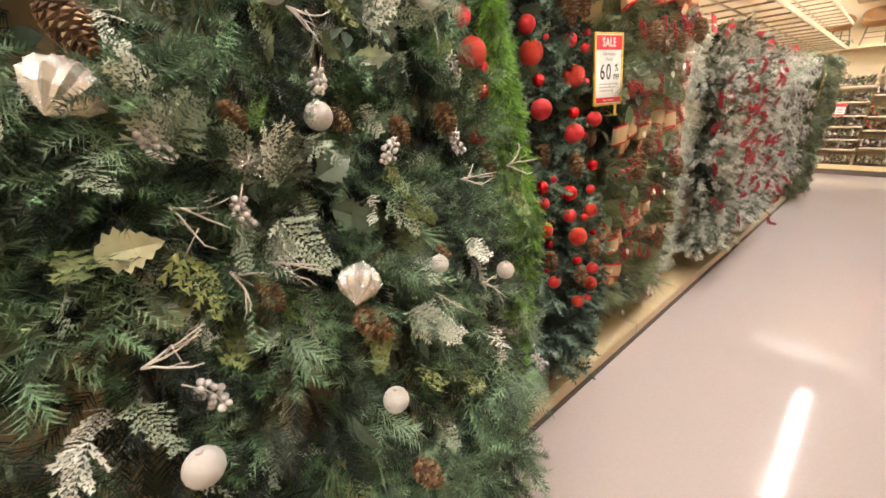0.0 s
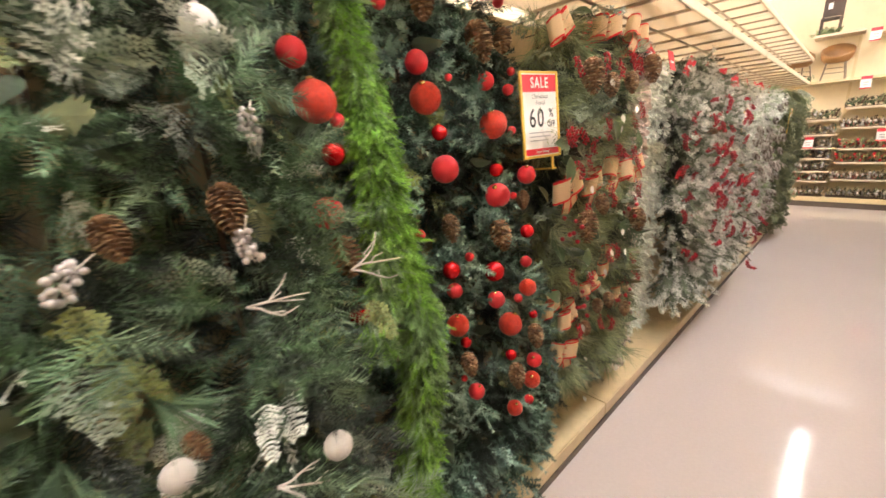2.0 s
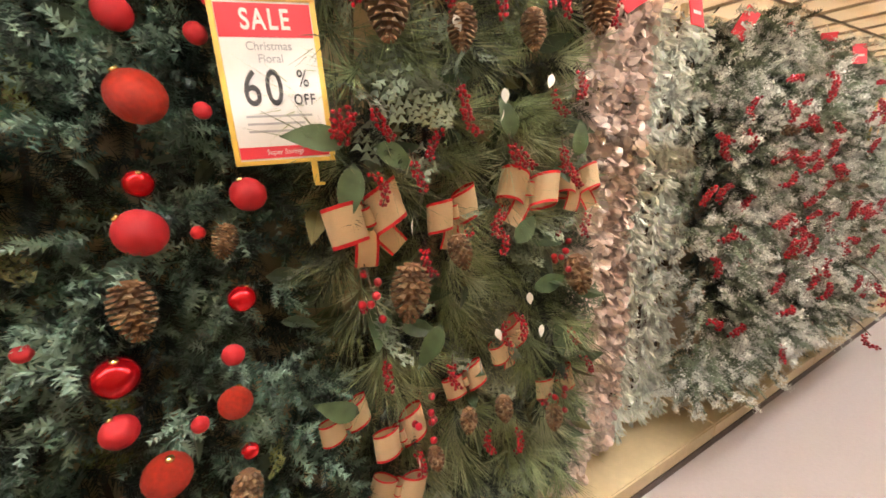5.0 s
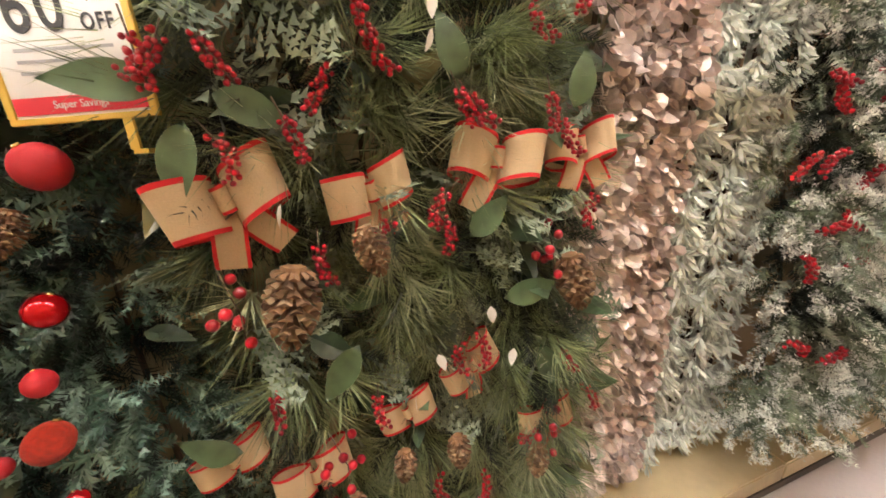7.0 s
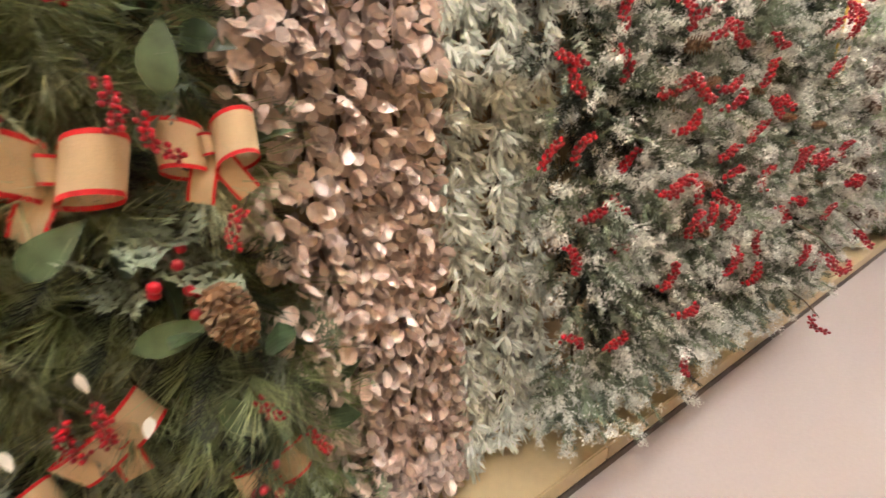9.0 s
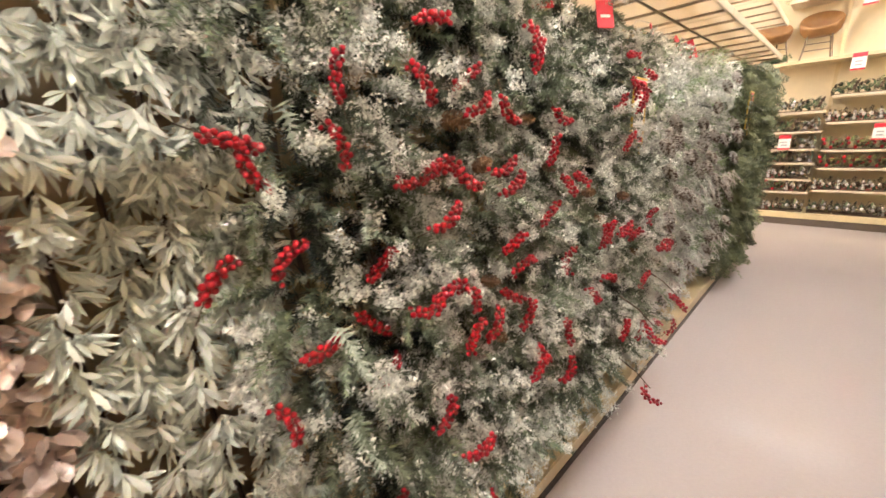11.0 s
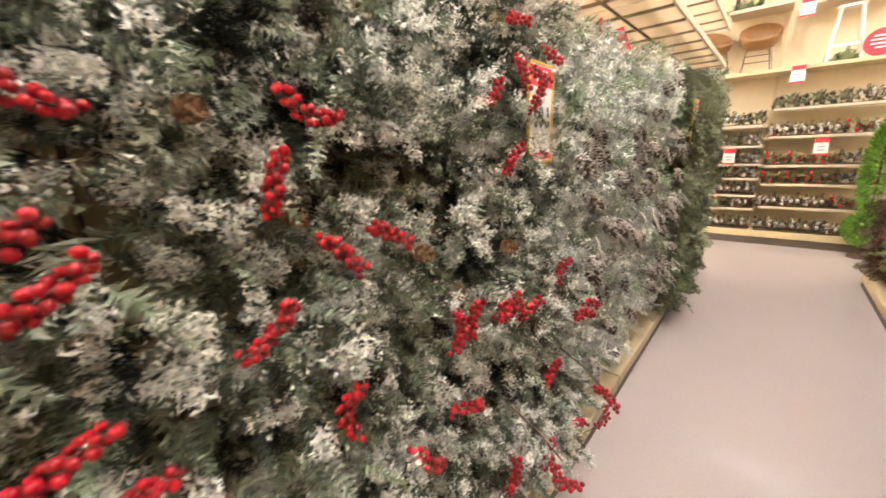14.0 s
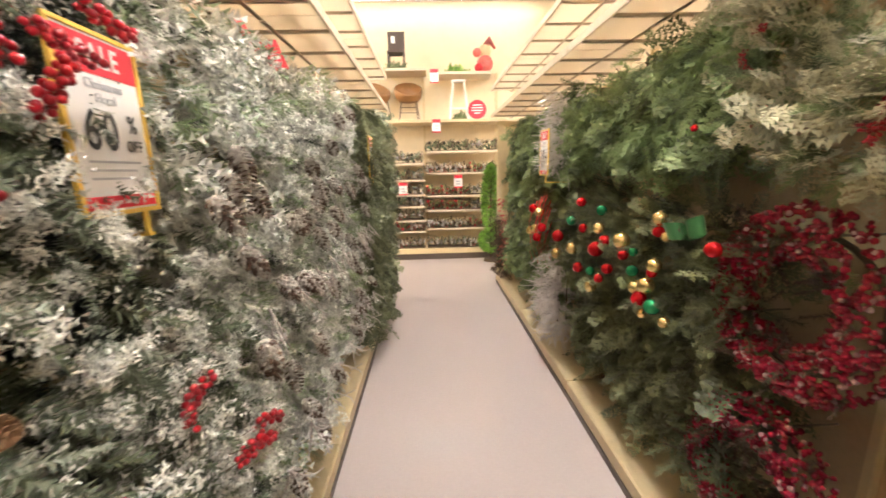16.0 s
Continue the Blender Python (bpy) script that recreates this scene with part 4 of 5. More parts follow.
# flocked garlands with red berries
F = []
for y in np.arange(3.25, 4.93, 0.178):
    F.append(garland("flocked_berry_garland", "snow-flocked green garland with red berry picks and cones", -0.17, float(y), 0.38, 1.95, "flocked berry garlands",
        # P_SHORT stays close in and near-black: painted shade under the flock.
        [(P_FLOCK, 0, 285, dict(r=0.16, out=0.75, down=0.5, clump=0.62)), (P_SHORT, 2, 120, dict(r=0.06, out=0.8))], [M_FLG, M_FLW, M_CORE_SHADE], lean=(0.14, 1.40, 0.09)))
for y, z, turn in BERRY_E + BERRY_F + BERRY_G + BERRY_H:
    q = math.radians(turn)
    x = min(0.10, max(-0.07, (1.41 - z) * 0.14 + (0.0 if y > 3.36 else -0.09)))
    d = (0.12, math.cos(q), math.sin(q))
    hang(nearest(F, y), "berry_spray", SPRAYS[int(rng.integers(3))], x + 0.045, y - 0.045 * d[1], z - 0.045 * d[2], d, 0.8, "red berry pick")
for y, z in ((4.49, 0.34), (4.44, 0.66), (4.74, 0.69)):
    hang(nearest(F, y), "berry_spray", SPRAYS[1], 0.2, y, z + 0.03, (0.5, 0.3, -0.6), 0.9, "red berry pick")
    hang(nearest(F, y), "bare_twig", mesh_of("bare_twig", tube_t([(-0.12, 0, 0.1), (-0.04, 0, 0.06), (0.02, 0.01, 0.0)], [0.004, 0.003, 0.002], 5), [M_STEM]), 0.2, y, z + 0.03)
for y, z, h in CONES_F:
    hang(nearest(F, y), "pine_cone", CONES[0], (1.41 - z) * 0.14 - 0.01, y, z, (1, rng.normal() * 0.4, rng.normal() * 0.4), h * 26, "brown pine cone")

# snowy garlands
G = []
for i, y in enumerate(np.arange(5.03, 6.8, 0.21)):
    g = garland("snowy_garland", "heavily snow-covered pine garland with frosted cones", -0.16, float(y), 0.40, 1.92, "snowy garlands",
        # P_PINE in slot 3 colours the gaps between snowy strands as shade.
        [(P_SNOW, 0, 92, dict(r=0.11, clump=0.45, out=0.45, down=1.1, size=(0.75, 1.1))), (P_PINE, 3, 30, dict(r=0.03, out=0.5)), (P_FAN, 2, 22, dict(r=0.15, out=1, size=(0.6, 0.8)))], [M_GW, M_FLW, M_GPALE, M_CORE_SHADE], wave=0.03)
    G.append(g)
    for j in range(5):
        hang(g, "pine_cone", SNOWCONE, 0.04, float(y) + rng.uniform(-0.1, 0.1), rng.uniform(0.5, 1.8), (0.4, rng.normal() * 0.4, -0.8), 0.9, "snow-frosted pine cone")
    for j in range(2):
        hang(g, "frosted_twig", TWIG[j % 3], 0.05, float(y) + 0.08, 0.6 + 0.5 * j, (0.3, 0.2, -1), 1.0, "grey frosted twig")
hang(nearest(G, 5.05), "pine_cone", SNOWCONE, 0.07, 5.02, 1.05, (0.2, 0, -1), 1.0, "snow-frosted pine cone")

# dark cedar garlands
for y in np.arange(6.95, 8.2, 0.2):
    garland("cedar_garland", "plain dark green cedar garland hanging to the deck", -0.07, float(y), 0.22, 1.93, "cedar garlands",
        [(P_FROND, 0, 200, dict(r=0.12, out=0.6, down=1.0, size=(0.9, 1.5))), (P_PINE, 0, 70, dict(r=0.12, out=0.7, down=0.9))], [M_DARK, M_STEM])

# ---- sale signs ----
def text_mesh(words, size, mat, bold=0.0, gap=1.0):
    cu = bpy.data.curves.new("writing", "FONT")
    cu.body, cu.size, cu.align_x, cu.align_y, cu.offset, cu.extrude = words, size, "CENTER", "CENTER", bold, 0.0004
    cu.space_character = gap
    ob = new("writing", cu)
    me = bpy.data.meshes.new_from_object(ob.evaluated_get(bpy.context.evaluated_depsgraph_get()))
    bpy.data.objects.remove(ob)
    me.materials.clear()
    me.materials.append(mat)
    return me


def sale_sign(m, group):
    """A framed card on a stem; local x right, y up, z to the reader."""
    sg = thing("sale_sign", "white and red sale card in a yellow frame", "sign", group=group)
    sg.matrix_basis = m
    w, h = 0.0875, 0.143
    slab("card", -w, w, -h, h, -0.002, 0.002, M_CARD, sg)
    for b in ((-w - 0.006, -w + 0.004, -h, h), (w - 0.004, w + 0.006, -h, h), (-w - 0.006, w + 0.006, h, h + 0.008), (-w - 0.006, w + 0.006, -h - 0.008, -h)):
        slab("frame_bar", *b, -0.004, 0.005, M_YELLOW, sg, 0.001)
    slab("header_band", -w + 0.005, w - 0.005, h - 0.062, h - 0.004, 0.0022, 0.003, M_REDCARD, sg)
    slab("footer_band", -w + 0.005, w - 0.005, -h + 0.004, -h + 0.026, 0.0022, 0.003, M_REDCARD, sg)
    for words, x, y, size, mat, bold in (("SALE", 0, h - 0.033, 0.05, M_CARD, 0.001), ("Christmas", 0, h - 0.078, 0.022, M_GREYINK, 0), ("Floral", 0, h - 0.1, 0.022, M_GREYINK, 0),
            ("60", -0.022, -0.012, 0.092, M_INK, 0.0006), ("%", 0.052, 0.006, 0.045, M_INK, 0), ("OFF", 0.05, -0.032, 0.028, M_INK, 0.0005), ("Super Savings", 0, -h + 0.015, 0.014, M_CARD, 0)):
        narrow = 0.72 if mat is M_INK or words == "SALE" else 0.9
        obj("lettering", text_mesh(words, size, mat, bold, 1.2 if narrow < 0.9 else 1.0), sg, Matrix.Translation((x, y, 0.0034)) @ Matrix.Diagonal((narrow, 1, 1, 1)))
    for i in range(3):
        slab("print_line", -0.06, 0.06 - 0.015 * i, -0.062 - 0.014 * i, -0.058 - 0.014 * i, 0.0022, 0.0027, M_GREYINK, sg)
    slab("stem", -0.006 + 0.05, 0.006 + 0.05, -h - 0.05, -h - 0.008, -0.003, 0.003, M_YELLOW, sg)
    slab("bracket", -0.004 + 0.05, 0.016 + 0.05, -h - 0.056, -h - 0.05, -0.15, 0.003, M_YELLOW, sg)
    return sg


FACE_AISLE = Matrix(((0, 0, 1), (1, 0, 0), (0, 1, 0))).to_4x4()
sale_sign(Matrix.Translation((-0.065, 1.572, 1.586)) @ pose(0, 0, 0, 2, -4, -12) @ FACE_AISLE @ Matrix.Scale(0.945, 4), "sale signs")
sale_sign(Matrix.Translation((-0.035, 4.81, 1.53)) @ pose(0, 0, 0, 0, 0, 3) @ FACE_AISLE @ Matrix.Scale(0.945, 4), "sale signs")
sale_sign(Matrix.Translation((0.06, 7.0, 1.55)) @ FACE_AISLE, "sale signs")
sale_sign(Matrix.Translation((1.27, 6.75, 1.55)) @ pose(0, 0, 0, 0, 0, 180) @ FACE_AISLE, "sale signs")


def small_sign(x, y, z, w=0.13, h=0.20):
    sg = thing("shelf_sign", "small white shelf price card with red header", "sign", (x, y, z), "shelf cards")
    slab("card", -w / 2, w / 2, -0.003, 0.003, -h / 2, h / 2, M_CARD, sg)
    slab("header_band", -w / 2, w / 2, -0.005, -0.0035, h / 2 - 0.05, h / 2, M_REDCARD, sg)
    for i in range(2):
        slab("print_line", -w / 4, w / 4, -0.005, -0.0035, -0.01 - 0.04 * i, 0.01 - 0.04 * i, M_GREYINK, sg)
    slab("footer_band", -w / 2, w / 2, -0.005, -0.0035, -h / 2, -h / 2 + 0.02, M_REDCARD, sg)


# ---- far shelving ----
far = thing("wall_shelving", "tan wall shelving bays holding craft floral stems", "shelving unit", kind="structure")
slab("base_kick", -2.2, 2.6, 10.27, 10.78, 0.0, 0.10, M_KICK, far)
slab("base_deck", -2.2, 2.6, 10.25, 10.78, 0.101, 0.18, M_TAN, far, 0.005)
slab("back_panel", -2.2, 2.6, 10.78, 10.80, 0.18, 3.0, M_CREAM, far)
for x in (-0.78, 0.43, 1.64):
    slab("upright", x - 0.02, x + 0.02, 10.74, 10.778, 0.182, 3.0, M_TAN, far)
LEFT_Z, RIGHT_Z = (0.47, 0.65, 0.88, 1.07, 1.305, 1.57), (0.51, 0.81, 1.05, 1.41, 1.75)
for x0, x1, zs in ((-0.76, 0.41, LEFT_Z), (0.45, 1.62, RIGHT_Z)):
    for z in zs:
        sh = slab("shelf_board", x0, x1, 10.32, 10.738, z - 0.02, z, M_TAN, far)
        slab("price_rail", x0, x1, 10.305, 10.318, z - 0.024, z + 0.004, M_SHELF, sh)
slab("ledge", -0.9, 1.72, 10.3, 10.775, 2.19, 2.23, M_TAN, far, 0.005)
slab("top_ledge", -0.15, 0.48, 10.36, 10.9, 2.96, 3.0, M_SHELF, far, 0.005)
slab("top_ledge", 0.55, 1.5, 10.36, 10.9, 2.90, 2.94, M_SHELF, far, 0.005)
for x, y, z in ((0.06, 10.29, 1.17), (0.62, 10.28, 2.13), (0.95, 10.29, 1.27), (0.607, 10.34, 2.87)):
    small_sign(x, y, z)


def heap_mesh(mats, w=0.23, h=0.15):
    s = Soup()
    n = 54
    c = np.stack([rng.uniform(-w / 2, w / 2, n), rng.uniform(-0.14, 0.05, n), rng.uniform(0.0, h * 0.6, n)], 1)
    d = np.stack([rng.normal(size=n) * 0.6, -np.abs(rng.normal(size=n)), np.abs(rng.normal(size=n)) + 0.1], 1)
    for i in range(3):
        k = np.arange(n) % 3 == i
        t = (P_LEAF[0], P_FROND[2], P_LEAF[1])[i]
        s.add((t[0] * 0.6, t[1], t[2] + i), frames_to(d[k]), c[k])
    k = rng.integers(0, n, 8)
    b = ball_t(0.018, 7, 5)
    s.add((b[0], b[1], b[2] + 3), np.tile(np.eye(3), (8, 1, 1)), c[k] + np.array([0, -0.02, 0.02]))
    s.one(box_t(-w / 2, w / 2, -0.13, 0.06, 0.0, 0.012), 4)
    me = s.mesh("floral_bundle", mats)
    return me


HEAPS = [heap_mesh(m) for m in ((M_TWIG, M_STEM, M_HOLLY, M_PEARL, M_STEM), (M_STEM, M_DARK, M_OLIVE, M_BERRY, M_STEM), (M_FLOWER, M_STEM, M_PINE, M_TWIG, M_STEM), (M_HOLLY, M_STEM, M_DARK, M_PEARL, M_STEM), (M_PINE, M_DARK, M_STEM, M_STEM, M_STEM))]
for x0, zs, kinds in ((-0.66, LEFT_Z, (2, 3, 0, 0, 0, 4)), (0.55, RIGHT_Z, (2, 1, 1, 2, 4))):
    for z, kd in zip((0.18,) + zs, (3,) + kinds):
        for i in range(5):
            ob = obj("floral_bundle", HEAPS[kd if i % 3 else (kd + 3 * i) % 5], None, Matrix.Translation((x0 + 0.23 * i, 10.47, z)) @ Matrix.Diagonal((1.05, 1.1, 1.35, 1)))
            tagged(ob, "bundle of mixed artificial floral stems on a shelf", "floral stems", "stems on the far shelves", "stuff")


def tuft(name, label, x, y, z, mat, n=40, size=0.8, spread=0.12):
    s = Soup()
    c = np.stack([rng.normal(size=n) * spread * 0.6, rng.normal(size=n) * spread * 0.3, np.abs(rng.normal(size=n)) * 0.03], 1)
    d = np.stack([rng.normal(size=n), rng.normal(size=n) * 0.6, np.abs(rng.normal(size=n)) + 0.2], 1)
    t = P_FROND[0]
    s.add(t, frames_to(d, scale=np.full(n, size)), c)
    tagged(obj(name, s.mesh(name, [mat]), None, Matrix.Translation((x, y, z))), label, "greenery", kind="stuff")


tuft("greenery", "loose green artificial sprigs on the top ledge", 0.0, 10.55, 3.0, M_FERN)
tuft("greenery", "small green artificial bush on the top ledge", 0.95, 10.55, 2.94, M_LIME, 40, 0.9)
tuft("greenery", "green sprigs under a white stool", 0.98, 10.45, 2.23, M_FERN, 30, 0.7)
tuft("greenery", "green sprigs beside a brown chair", -0.25, 10.45, 2.23, M_PINE, 30, 0.7)


def bucket_chair(x, y, z, turn):
    ch = thing("bucket_chair", "brown bucket seat chair with thin metal legs", "chair", (x, y, z), "display chairs")
    ch.rotation_euler[2] = turn
    V, Fc = [], []
    n = 14
    for i, (r, zz) in enumerate(((0.02, 0.29), (0.15, 0.30), (0.20, 0.36), (0.215, 0.46), (0.22, 0.58))):
        for j in range(n):
            a = 2 * math.pi * j / n
            lift = 0.0 if i < 3 else (0.10 * math.sin(a) - 0.06) * (i - 2)
            V.append((r * math.cos(a), 0.8 * r * math.sin(a), zz + lift * 0.6))
    for i in range(4):
        for j in range(n):
            k, a, b = (j + 1) % n, i * n, (i + 1) * n
            Fc += [(a + j, a + k, b + k), (a + j, b + k, b + j)]
    seat = obj("seat", mesh_of("seat", T(V, Fc), [M_BROWN], True), ch)
    sol = seat.modifiers.new("thickness", "SOLIDIFY")
    sol.thickness = 0.018
    for sx in (-1, 1):
        for sy in (-1, 1):
            obj("leg", mesh_of("leg", tube_t([(0.12 * sx, 0.10 * sy, 0.30), (0.16 * sx, 0.14 * sy, 0.0)], [0.009, 0.008], 6), [M_METAL]), ch)
    for zz in (0.12, 0.2):
        obj("stretcher", mesh_of("stretcher", tube_t([(-0.14, -0.125, zz), (0.14, -0.125, zz)], [0.006, 0.006], 6), [M_METAL]), ch)


bucket_chair(0.19, 10.54, 2.231, 0.1)
bucket_chair(-0.30, 10.54, 2.231, 0.6)

stool = thing("a_frame_stand", "white wooden A-frame plant stand", "stand", (0.99, 10.5, 2.231))
for sx in (-1, 1):
    for sy in (-1, 1):
        obj("leg", mesh_of("leg", tube_t([(0.085 * sx, 0.05 * sy, 0.60), (0.15 * sx, 0.12 * sy, 0.0)], [0.016, 0.018], 4), [M_WHITE]), stool)
slab("top", -0.115, 0.115, -0.07, 0.07, 0.58, 0.61, M_WHITE, stool, 0.004)
slab("rung", -0.115, 0.115, -0.105, -0.085, 0.16, 0.19, M_WHITE, stool)

disc = thing("round_sign", "round red sale disc with white print lines", "sign", (1.27, 10.36, 2.375))
obj("disc", mesh_of("disc", tube_t([(0, 0, 0), (0, 0.006, 0)], [0.145, 0.145], 28), [M_REDCARD]), disc)
for i, wd in enumerate((0.07, 0.09, 0.09, 0.05)):
    slab("print_line", -wd, wd, -0.004, -0.001, 0.06 - 0.04 * i, 0.075 - 0.04 * i, M_CARD, disc)

dch = thing("display_chair", "small dark wooden ladder-back chair", "chair", (0.02, 10.62, 3.001))
for sx in (-1, 1):
    slab("back_post", 0.12 * sx - 0.015, 0.12 * sx + 0.015, 0.08, 0.11, 0, 0.62, M_DKWOOD, dch, 0.003)
    slab("front_leg", 0.12 * sx - 0.014, 0.12 * sx + 0.014, -0.11, -0.08, 0, 0.26, M_DKWOOD, dch, 0.003)
slab("seat", -0.14, 0.14, -0.12, 0.12, 0.262, 0.285, M_DKWOOD, dch, 0.004)
slab("back_panel", -0.105, 0.105, 0.085, 0.105, 0.33, 0.62, M_DKWOOD, dch, 0.004)
slab("tag", -0.08, -0.02, 0.079, 0.083, 0.45, 0.55, M_CARD, dch, label="white price tag")

fig = Soup()
fig.one(ball_t(0.13, 12, 8), 0, (0, 0, 0.14)).one(ball_t(0.10, 12, 8), 1, (0, 0, 0.33)).one(ball_t(0.07, 10, 7), 0, (-0.13, -0.03, 0.3)).one(ball_t(0.07, 10, 7), 2, (-0.1, -0.05, 0.07)).one(tube_t([(0.02, 0, 0.38), (0.06, 0, 0.5), (0.16, 0, 0.36)], [0.08, 0.05, 0.02], 8), 0)
tagged(obj("plush_figure", fig.mesh("plush_figure", [M_FLOWER, M_BURLAP, M_REDM], True), None, Matrix.Translation((1.42, 10.56, 2.95))), "red and pink plush holiday figure", "figurine")

# green topiary in front of the far shelves
top = thing("moss_topiary", "tall bright green moss drop topiary with ball", "topiary", (1.44, 10.05, 0.0))
for nm, zc, rx, rz, n in (("drop", 0.98, 0.10, 0.56, 1800), ("ball", 0.34, 0.15, 0.16, 900)):
    s = Soup()
    v = rng.normal(size=(n, 3))
    v /= np.linalg.norm(v, axis=1)[:, None]
    s.add(P_MOSS[0], frames_to(v + rng.normal(size=(n, 3)) * 0.3, scale=np.full(n, 1.4)), v * np.array([rx, rx, rz]) * 0.9 + np.array([0, 0, zc]))
    tagged(obj(nm, s.mesh(nm, [M_LIME]), top), kind="stuff")
obj("stem", mesh_of("stem", tube_t([(0, 0, 0.05), (0, 0, 1.4)], [0.015, 0.01], 6), [M_STEM]), top)
obj("foot", mesh_of("foot", tube_t([(0, 0, 0.0), (0, 0, 0.05)], [0.11, 0.1], 14), [M_STEM]), top)

# ---- right-hand run ----
RX = 1.50


def wreath(name, label, x, y, z, R, layers, mats, group, thick=0.09, hole=True):
    """A wreath facing the aisle: wire ring, hook and layers of sprigs (templates, slot, count, size)."""
    w = thing(name, label, "wreath", (x, y, z), group)
    s = Soup()
    for tpl, mat, n, sz, out in layers:
        a = rng.uniform(0, 2 * math.pi, n)
        b = rng.uniform(0, 2 * math.pi, n)
        rr = R + thick * 0.75 * np.cos(b)
        ring = np.stack([np.zeros(n), np.cos(a), np.sin(a)], 1)
        c = ring * rr[:, None]
        c[:, 0] = -np.abs(np.sin(b)) * thick * 0.8
        d = ring * np.cos(b)[:, None] * out + np.array([-1.0, 0, 0]) * np.abs(np.sin(b))[:, None] + rng.normal(size=(n, 3)) * 0.4
        pick = rng.integers(0, len(tpl), n)
        for i, t in enumerate(tpl):
            k = pick == i
            s.add((t[0], t[1], t[2] + mat), frames_to(d[k], scale=rng.uniform(*sz, k.sum())), c[k])
    tagged(obj("foliage", s.mesh("foliage", mats, mats[0] is M_BERRYD), w), kind="stuff")
    pts = [(0.01, R * math.cos(q), R * math.sin(q)) for q in np.linspace(0, 2 * math.pi, 25)]
    obj("wire_ring", mesh_of("wire_ring", tube_t(pts, [0.008] * 25, 5), [M_STEM]), w)
    obj("peg_hook", mesh_of("peg_hook", tube_t([(1.76 - x, 0, R - 0.01), (0.0, 0, R - 0.012), (-0.02, 0, R + 0.01)], [0.004] * 3, 5), [M_METAL]), w, None, "steel peg hook")
    return w


SINGLE = ball_t(0.0095, 8, 6)
BERRIES = [join_t([(SINGLE[0] + rng.normal(size=3) * 0.012, SINGLE[1], SINGLE[2]) for _ in range(3)]) for _ in range(3)]
for z, y in ((1.07, 5.10), (0.47, 5.13), (1.07, 4.42), (0.47, 4.45)):
    wreath("berry_wreath", "dark red berry wreath with pearly shine", 1.50, y, z, 0.195, [(BERRIES, 0, 1050, (0.6, 0.9), 0.8), (P_SHORT, 1, 60, (0.6, 0.9), 0.8)], [M_BERRYD, M_STEM], "berry wreaths", 0.10)
for y in (5.0, 4.3):
    pw = wreath("sage_wreath", "pale sage wreath with red berries", 1.52, y, 1.78, 0.25, [(P_FROND, 0, 260, (0.8, 1.2), 1.0), (P_PINE, 1, 160, (0.8, 1.1), 1)], [M_PALE, M_FERN, M_STEM], "sage wreaths", 0.11)
    for i in range(12):
        a = rng.uniform(0, 6.28)
        hang(pw, "berry_spray", SMALLSPRAY[i % 2], 1.40, y + 0.27 * math.cos(a), 1.78 + 0.27 * math.sin(a), (-0.5, rng.normal(), rng.normal()), 0.75, "red berries")

O = []
for y in (5.48, 5.98, 6.4):
    O.append(wreath("ornament_wreath", "green wreath with red gold and green balls", 1.53, y, 1.04, 0.19, [(P_PINE, 0, 170, (0.8, 1.1), 1.0), (P_FROND, 1, 110, (0.8, 1.1), 1.0)], [M_DEEP, M_DEEP, M_STEM], "ornament wreaths", 0.11))
for y, z, r, k in ORN + ORN2:
    if y < 6.8:
        hang(nearest(O, y), "ball", BALL_MESH[{"r": "r", "y": "y", "g": "G"}[k]], 1.32, y, z, None, r * 1.15, {"r": "shiny red ball", "y": "gold ball", "g": "green ball"}[k])
LOOPG = [mesh_of("loop", t, [M_GREENCLOTH, M_GREENCLOTH], True) for t in LOOPS]
gb = thing("green_bow", "large green satin bow on a wreath", "bow", (1.34, 5.36, 1.24))
gb.rotation_euler = (0.3, 0.25, math.pi + 0.5)
gb.scale = (0.6, 0.6, 0.6)
for me in LOOPG:
    obj("loop", me, gb)
obj("knot", mesh_of("knot", KNOT, [M_GREENCLOTH, M_GREENCLOTH], True), gb)

for y in (5.42, 5.62, 5.85, 6.1, 6.4, 6.62):
    garland("fern_swag", "green cedar swag hanging high on the rack", 1.55, y, 1.5, 1.97, "fern swags",
        [(P_FROND, 0, 210, dict(r=0.12, out=0.8, down=0.9, size=(1.0, 1.5))), (P_PINE, 0, 80, dict(r=0.13, out=0.9, down=0.6))], [M_FERN, M_STEM], face=-1)
for y in (5.34, 5.56, 5.8, 6.05, 6.28):
    garland("fern_garland", "dark green garland hanging low over the deck", 1.55, y, 0.30, 0.95, "low fern garlands",
        [(P_FROND, 0, 210, dict(r=0.11, out=0.8, down=0.9, size=(0.9, 1.4))), (P_PINE, 1, 80, dict(r=0.13, out=0.9, down=0.6))], [M_DEEP, M_DARK, M_STEM], face=-1)
for y in (6.95, 7.25, 7.55, 7.85, 8.15, 8.45):
    garland("eucalyptus_garland", "long green leafy garland on the rack", 1.54, y, 0.35, 1.92, "leafy garlands",
        [(P_FROND, 0, 200, dict(r=0.12, out=0.8, down=0.8)), (P_LEAF, 1, 120, dict(r=0.12, size=(0.5, 0.8)))], [M_FERN, M_LONGW, M_STEM], face=-1)
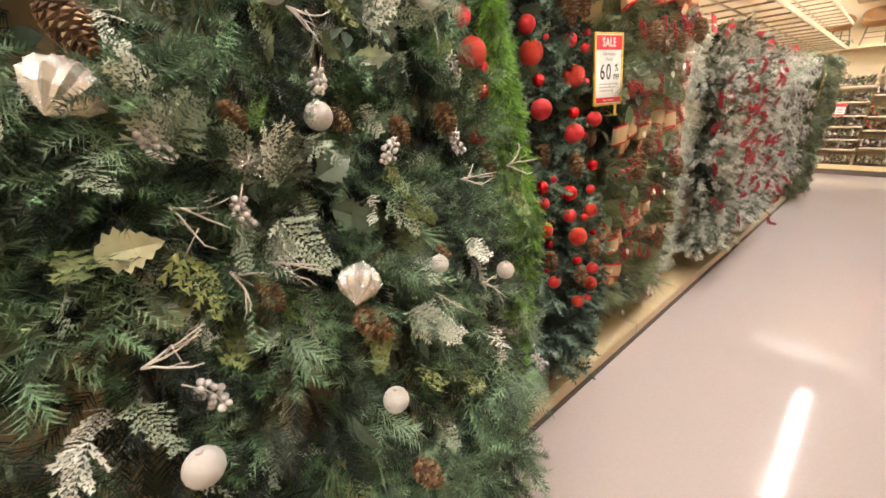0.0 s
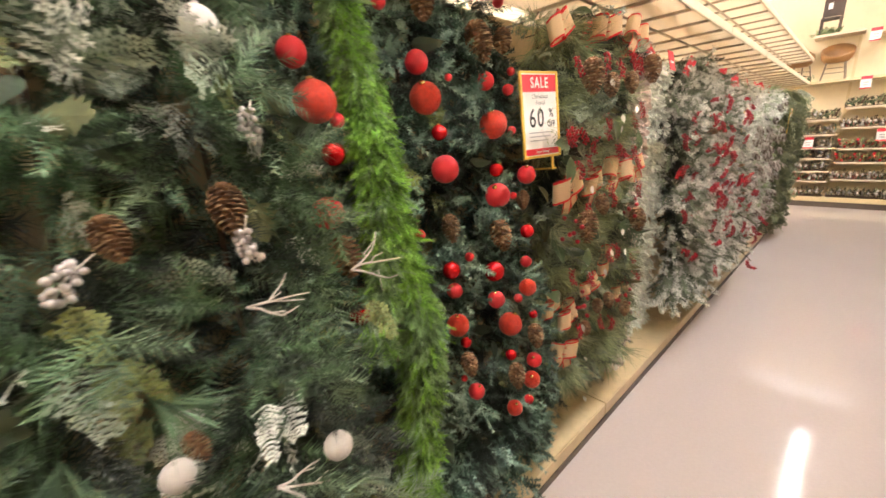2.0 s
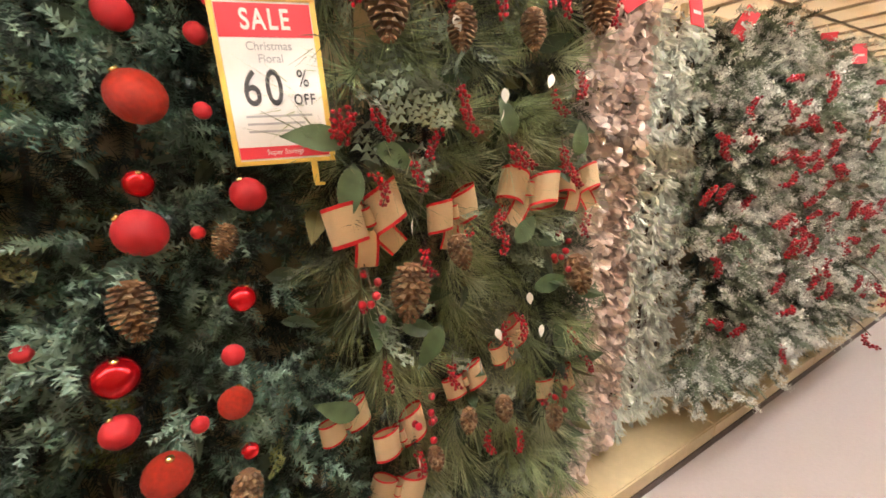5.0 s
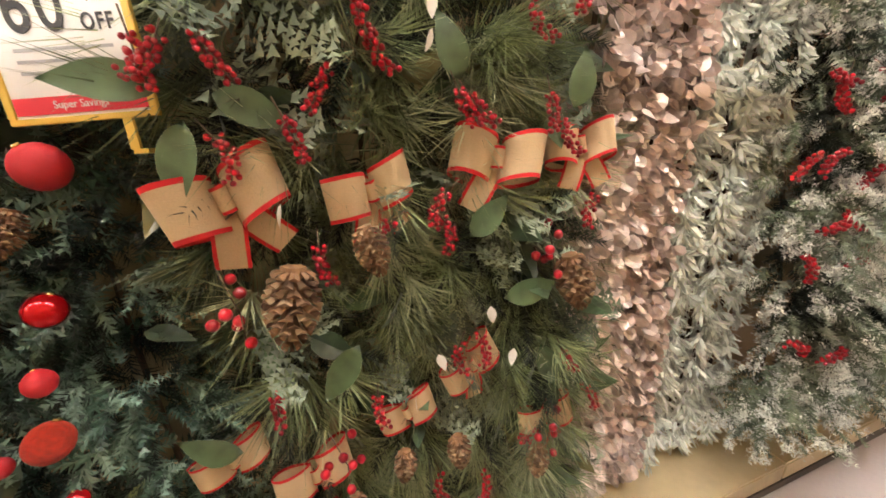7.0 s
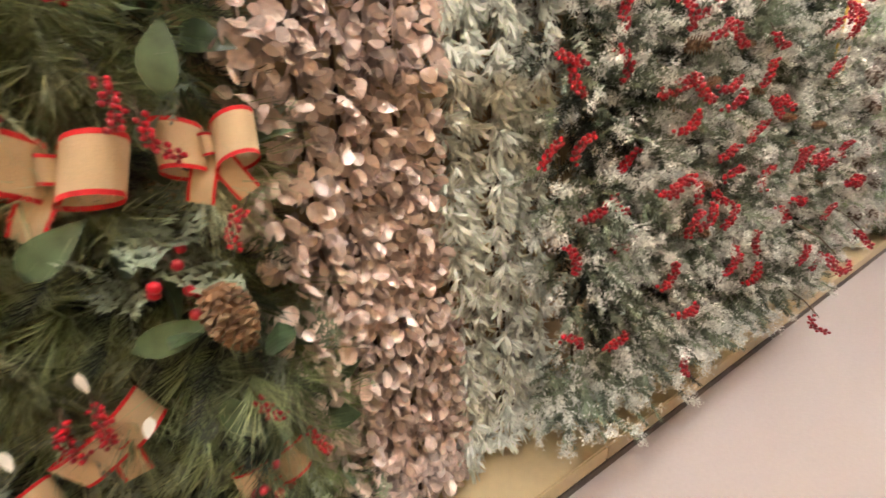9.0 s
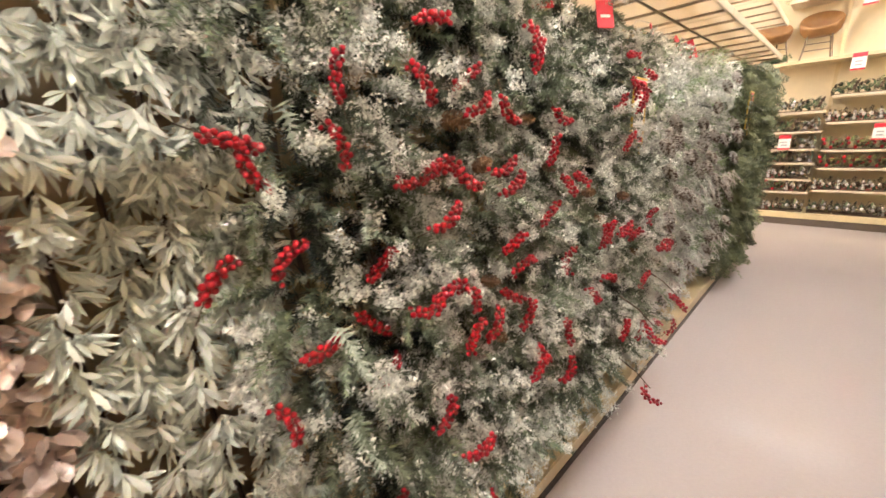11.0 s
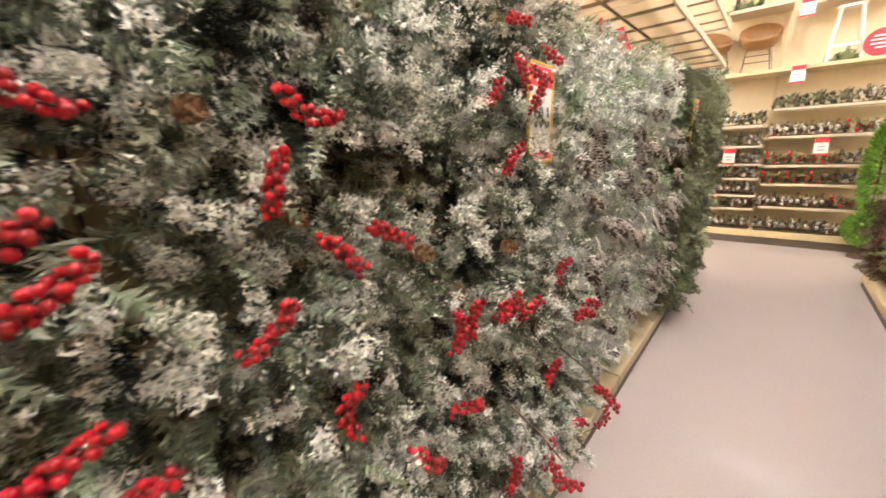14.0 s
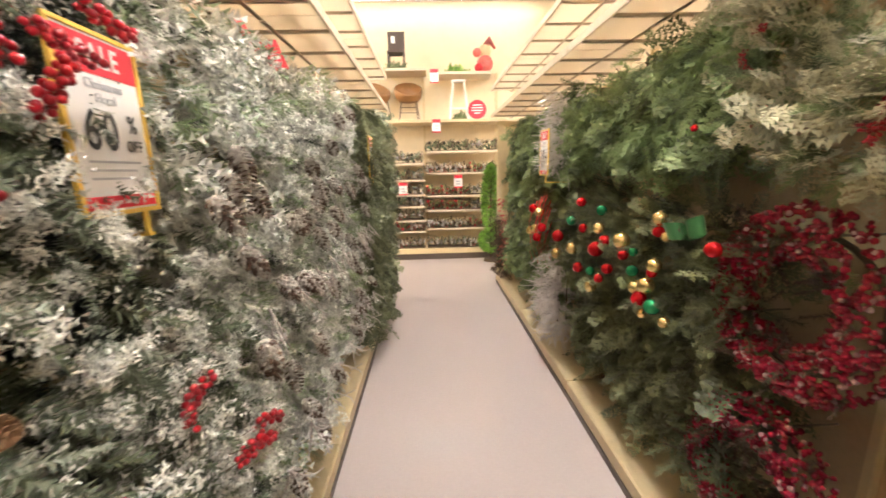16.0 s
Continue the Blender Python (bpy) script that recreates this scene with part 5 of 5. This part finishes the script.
garland("flower_garland", "dusty red flower garland beside the end panel", 1.42, 8.72, 0.2, 1.1, "", [(P_LEAF, 0, 230, dict(r=0.08, size=(0.4, 0.6))), (P_FROND, 1, 80, dict(r=0.08))], [M_FLOWER, M_STEM], face=-1)
P_TW = [(TW.astype(float), FW, MW) for TW, FW, MW in (twig_t(), twig_t())]
for y, z0, z1, nm in ((6.68, 0.26, 0.9, "flocked_twig_bush"), (6.86, 0.26, 0.85, "flocked_twig_bush"), (6.72, 1.45, 1.95, "flocked_twig_bush")):
    garland(nm, "white flocked twig bush hanging on the rack", 1.42, y, z0, z1, "flocked twigs", [(P_TW, 0, 160, dict(r=0.10, out=0.9, down=0.3))], [M_TWIG], face=-1)
rib = thing("ribbon_bundle", "bundle of red ribbon bows and balls on the rack", "ribbon", (1.36, 7.0, 1.15))
for i in range(14):
    me = mesh_of("ribbon", ribbon_t([(-0.05 * math.sin(3 * q), 0.1 * math.sin(i) * q, -0.38 * q) for q in np.linspace(0, 1, 8)], 0.05, (0.2, 0.9, 0.2)), [M_REDTRIM, M_BERRYD], True)
    obj("ribbon", me, rib, Matrix.Translation((0.02 * math.cos(i * 2), 0.14 * math.sin(i * 1.7), 0.1 * math.cos(i * 3))))
for i in range(6):
    hang(rib, "ball", BALL_MESH["ry"[i % 2]], 1.30, 6.86 + 0.06 * i, 1.02 + 0.12 * math.sin(i * 2), None, 0.035)

# red hang tags over the garlands
for i, y in enumerate((1.75, 1.97, 2.28, 2.47, 2.58, 2.95, 3.3, 3.7, 4.1, 4.55, 5.1, 5.52, 5.74, 6.3, 6.62, 7.2, 7.8)):
    tg = thing("hang_tag", "glossy red price tag looped over a peg", "tag", (-0.10, y, 1.90), "red hang tags")
    slab("card", -0.002, 0.002, -0.035, 0.035, -0.06, 0.05, M_REDCARD, tg, 0.001)
    slab("print_line", 0.0025, 0.003, -0.02, 0.02, -0.02, -0.008, M_CARD, tg)
    obj("loop", mesh_of("loop", tube_t([(0, 0, 0.05), (-0.05, 0.01, 0.09), (-0.09, 0, 0.05)], [0.002] * 3, 4), [M_CARD]), tg)
    tg.rotation_euler = (rng.uniform(-0.6, 0.6), rng.uniform(-0.4, 0.2), rng.uniform(-0.9, 0.5))
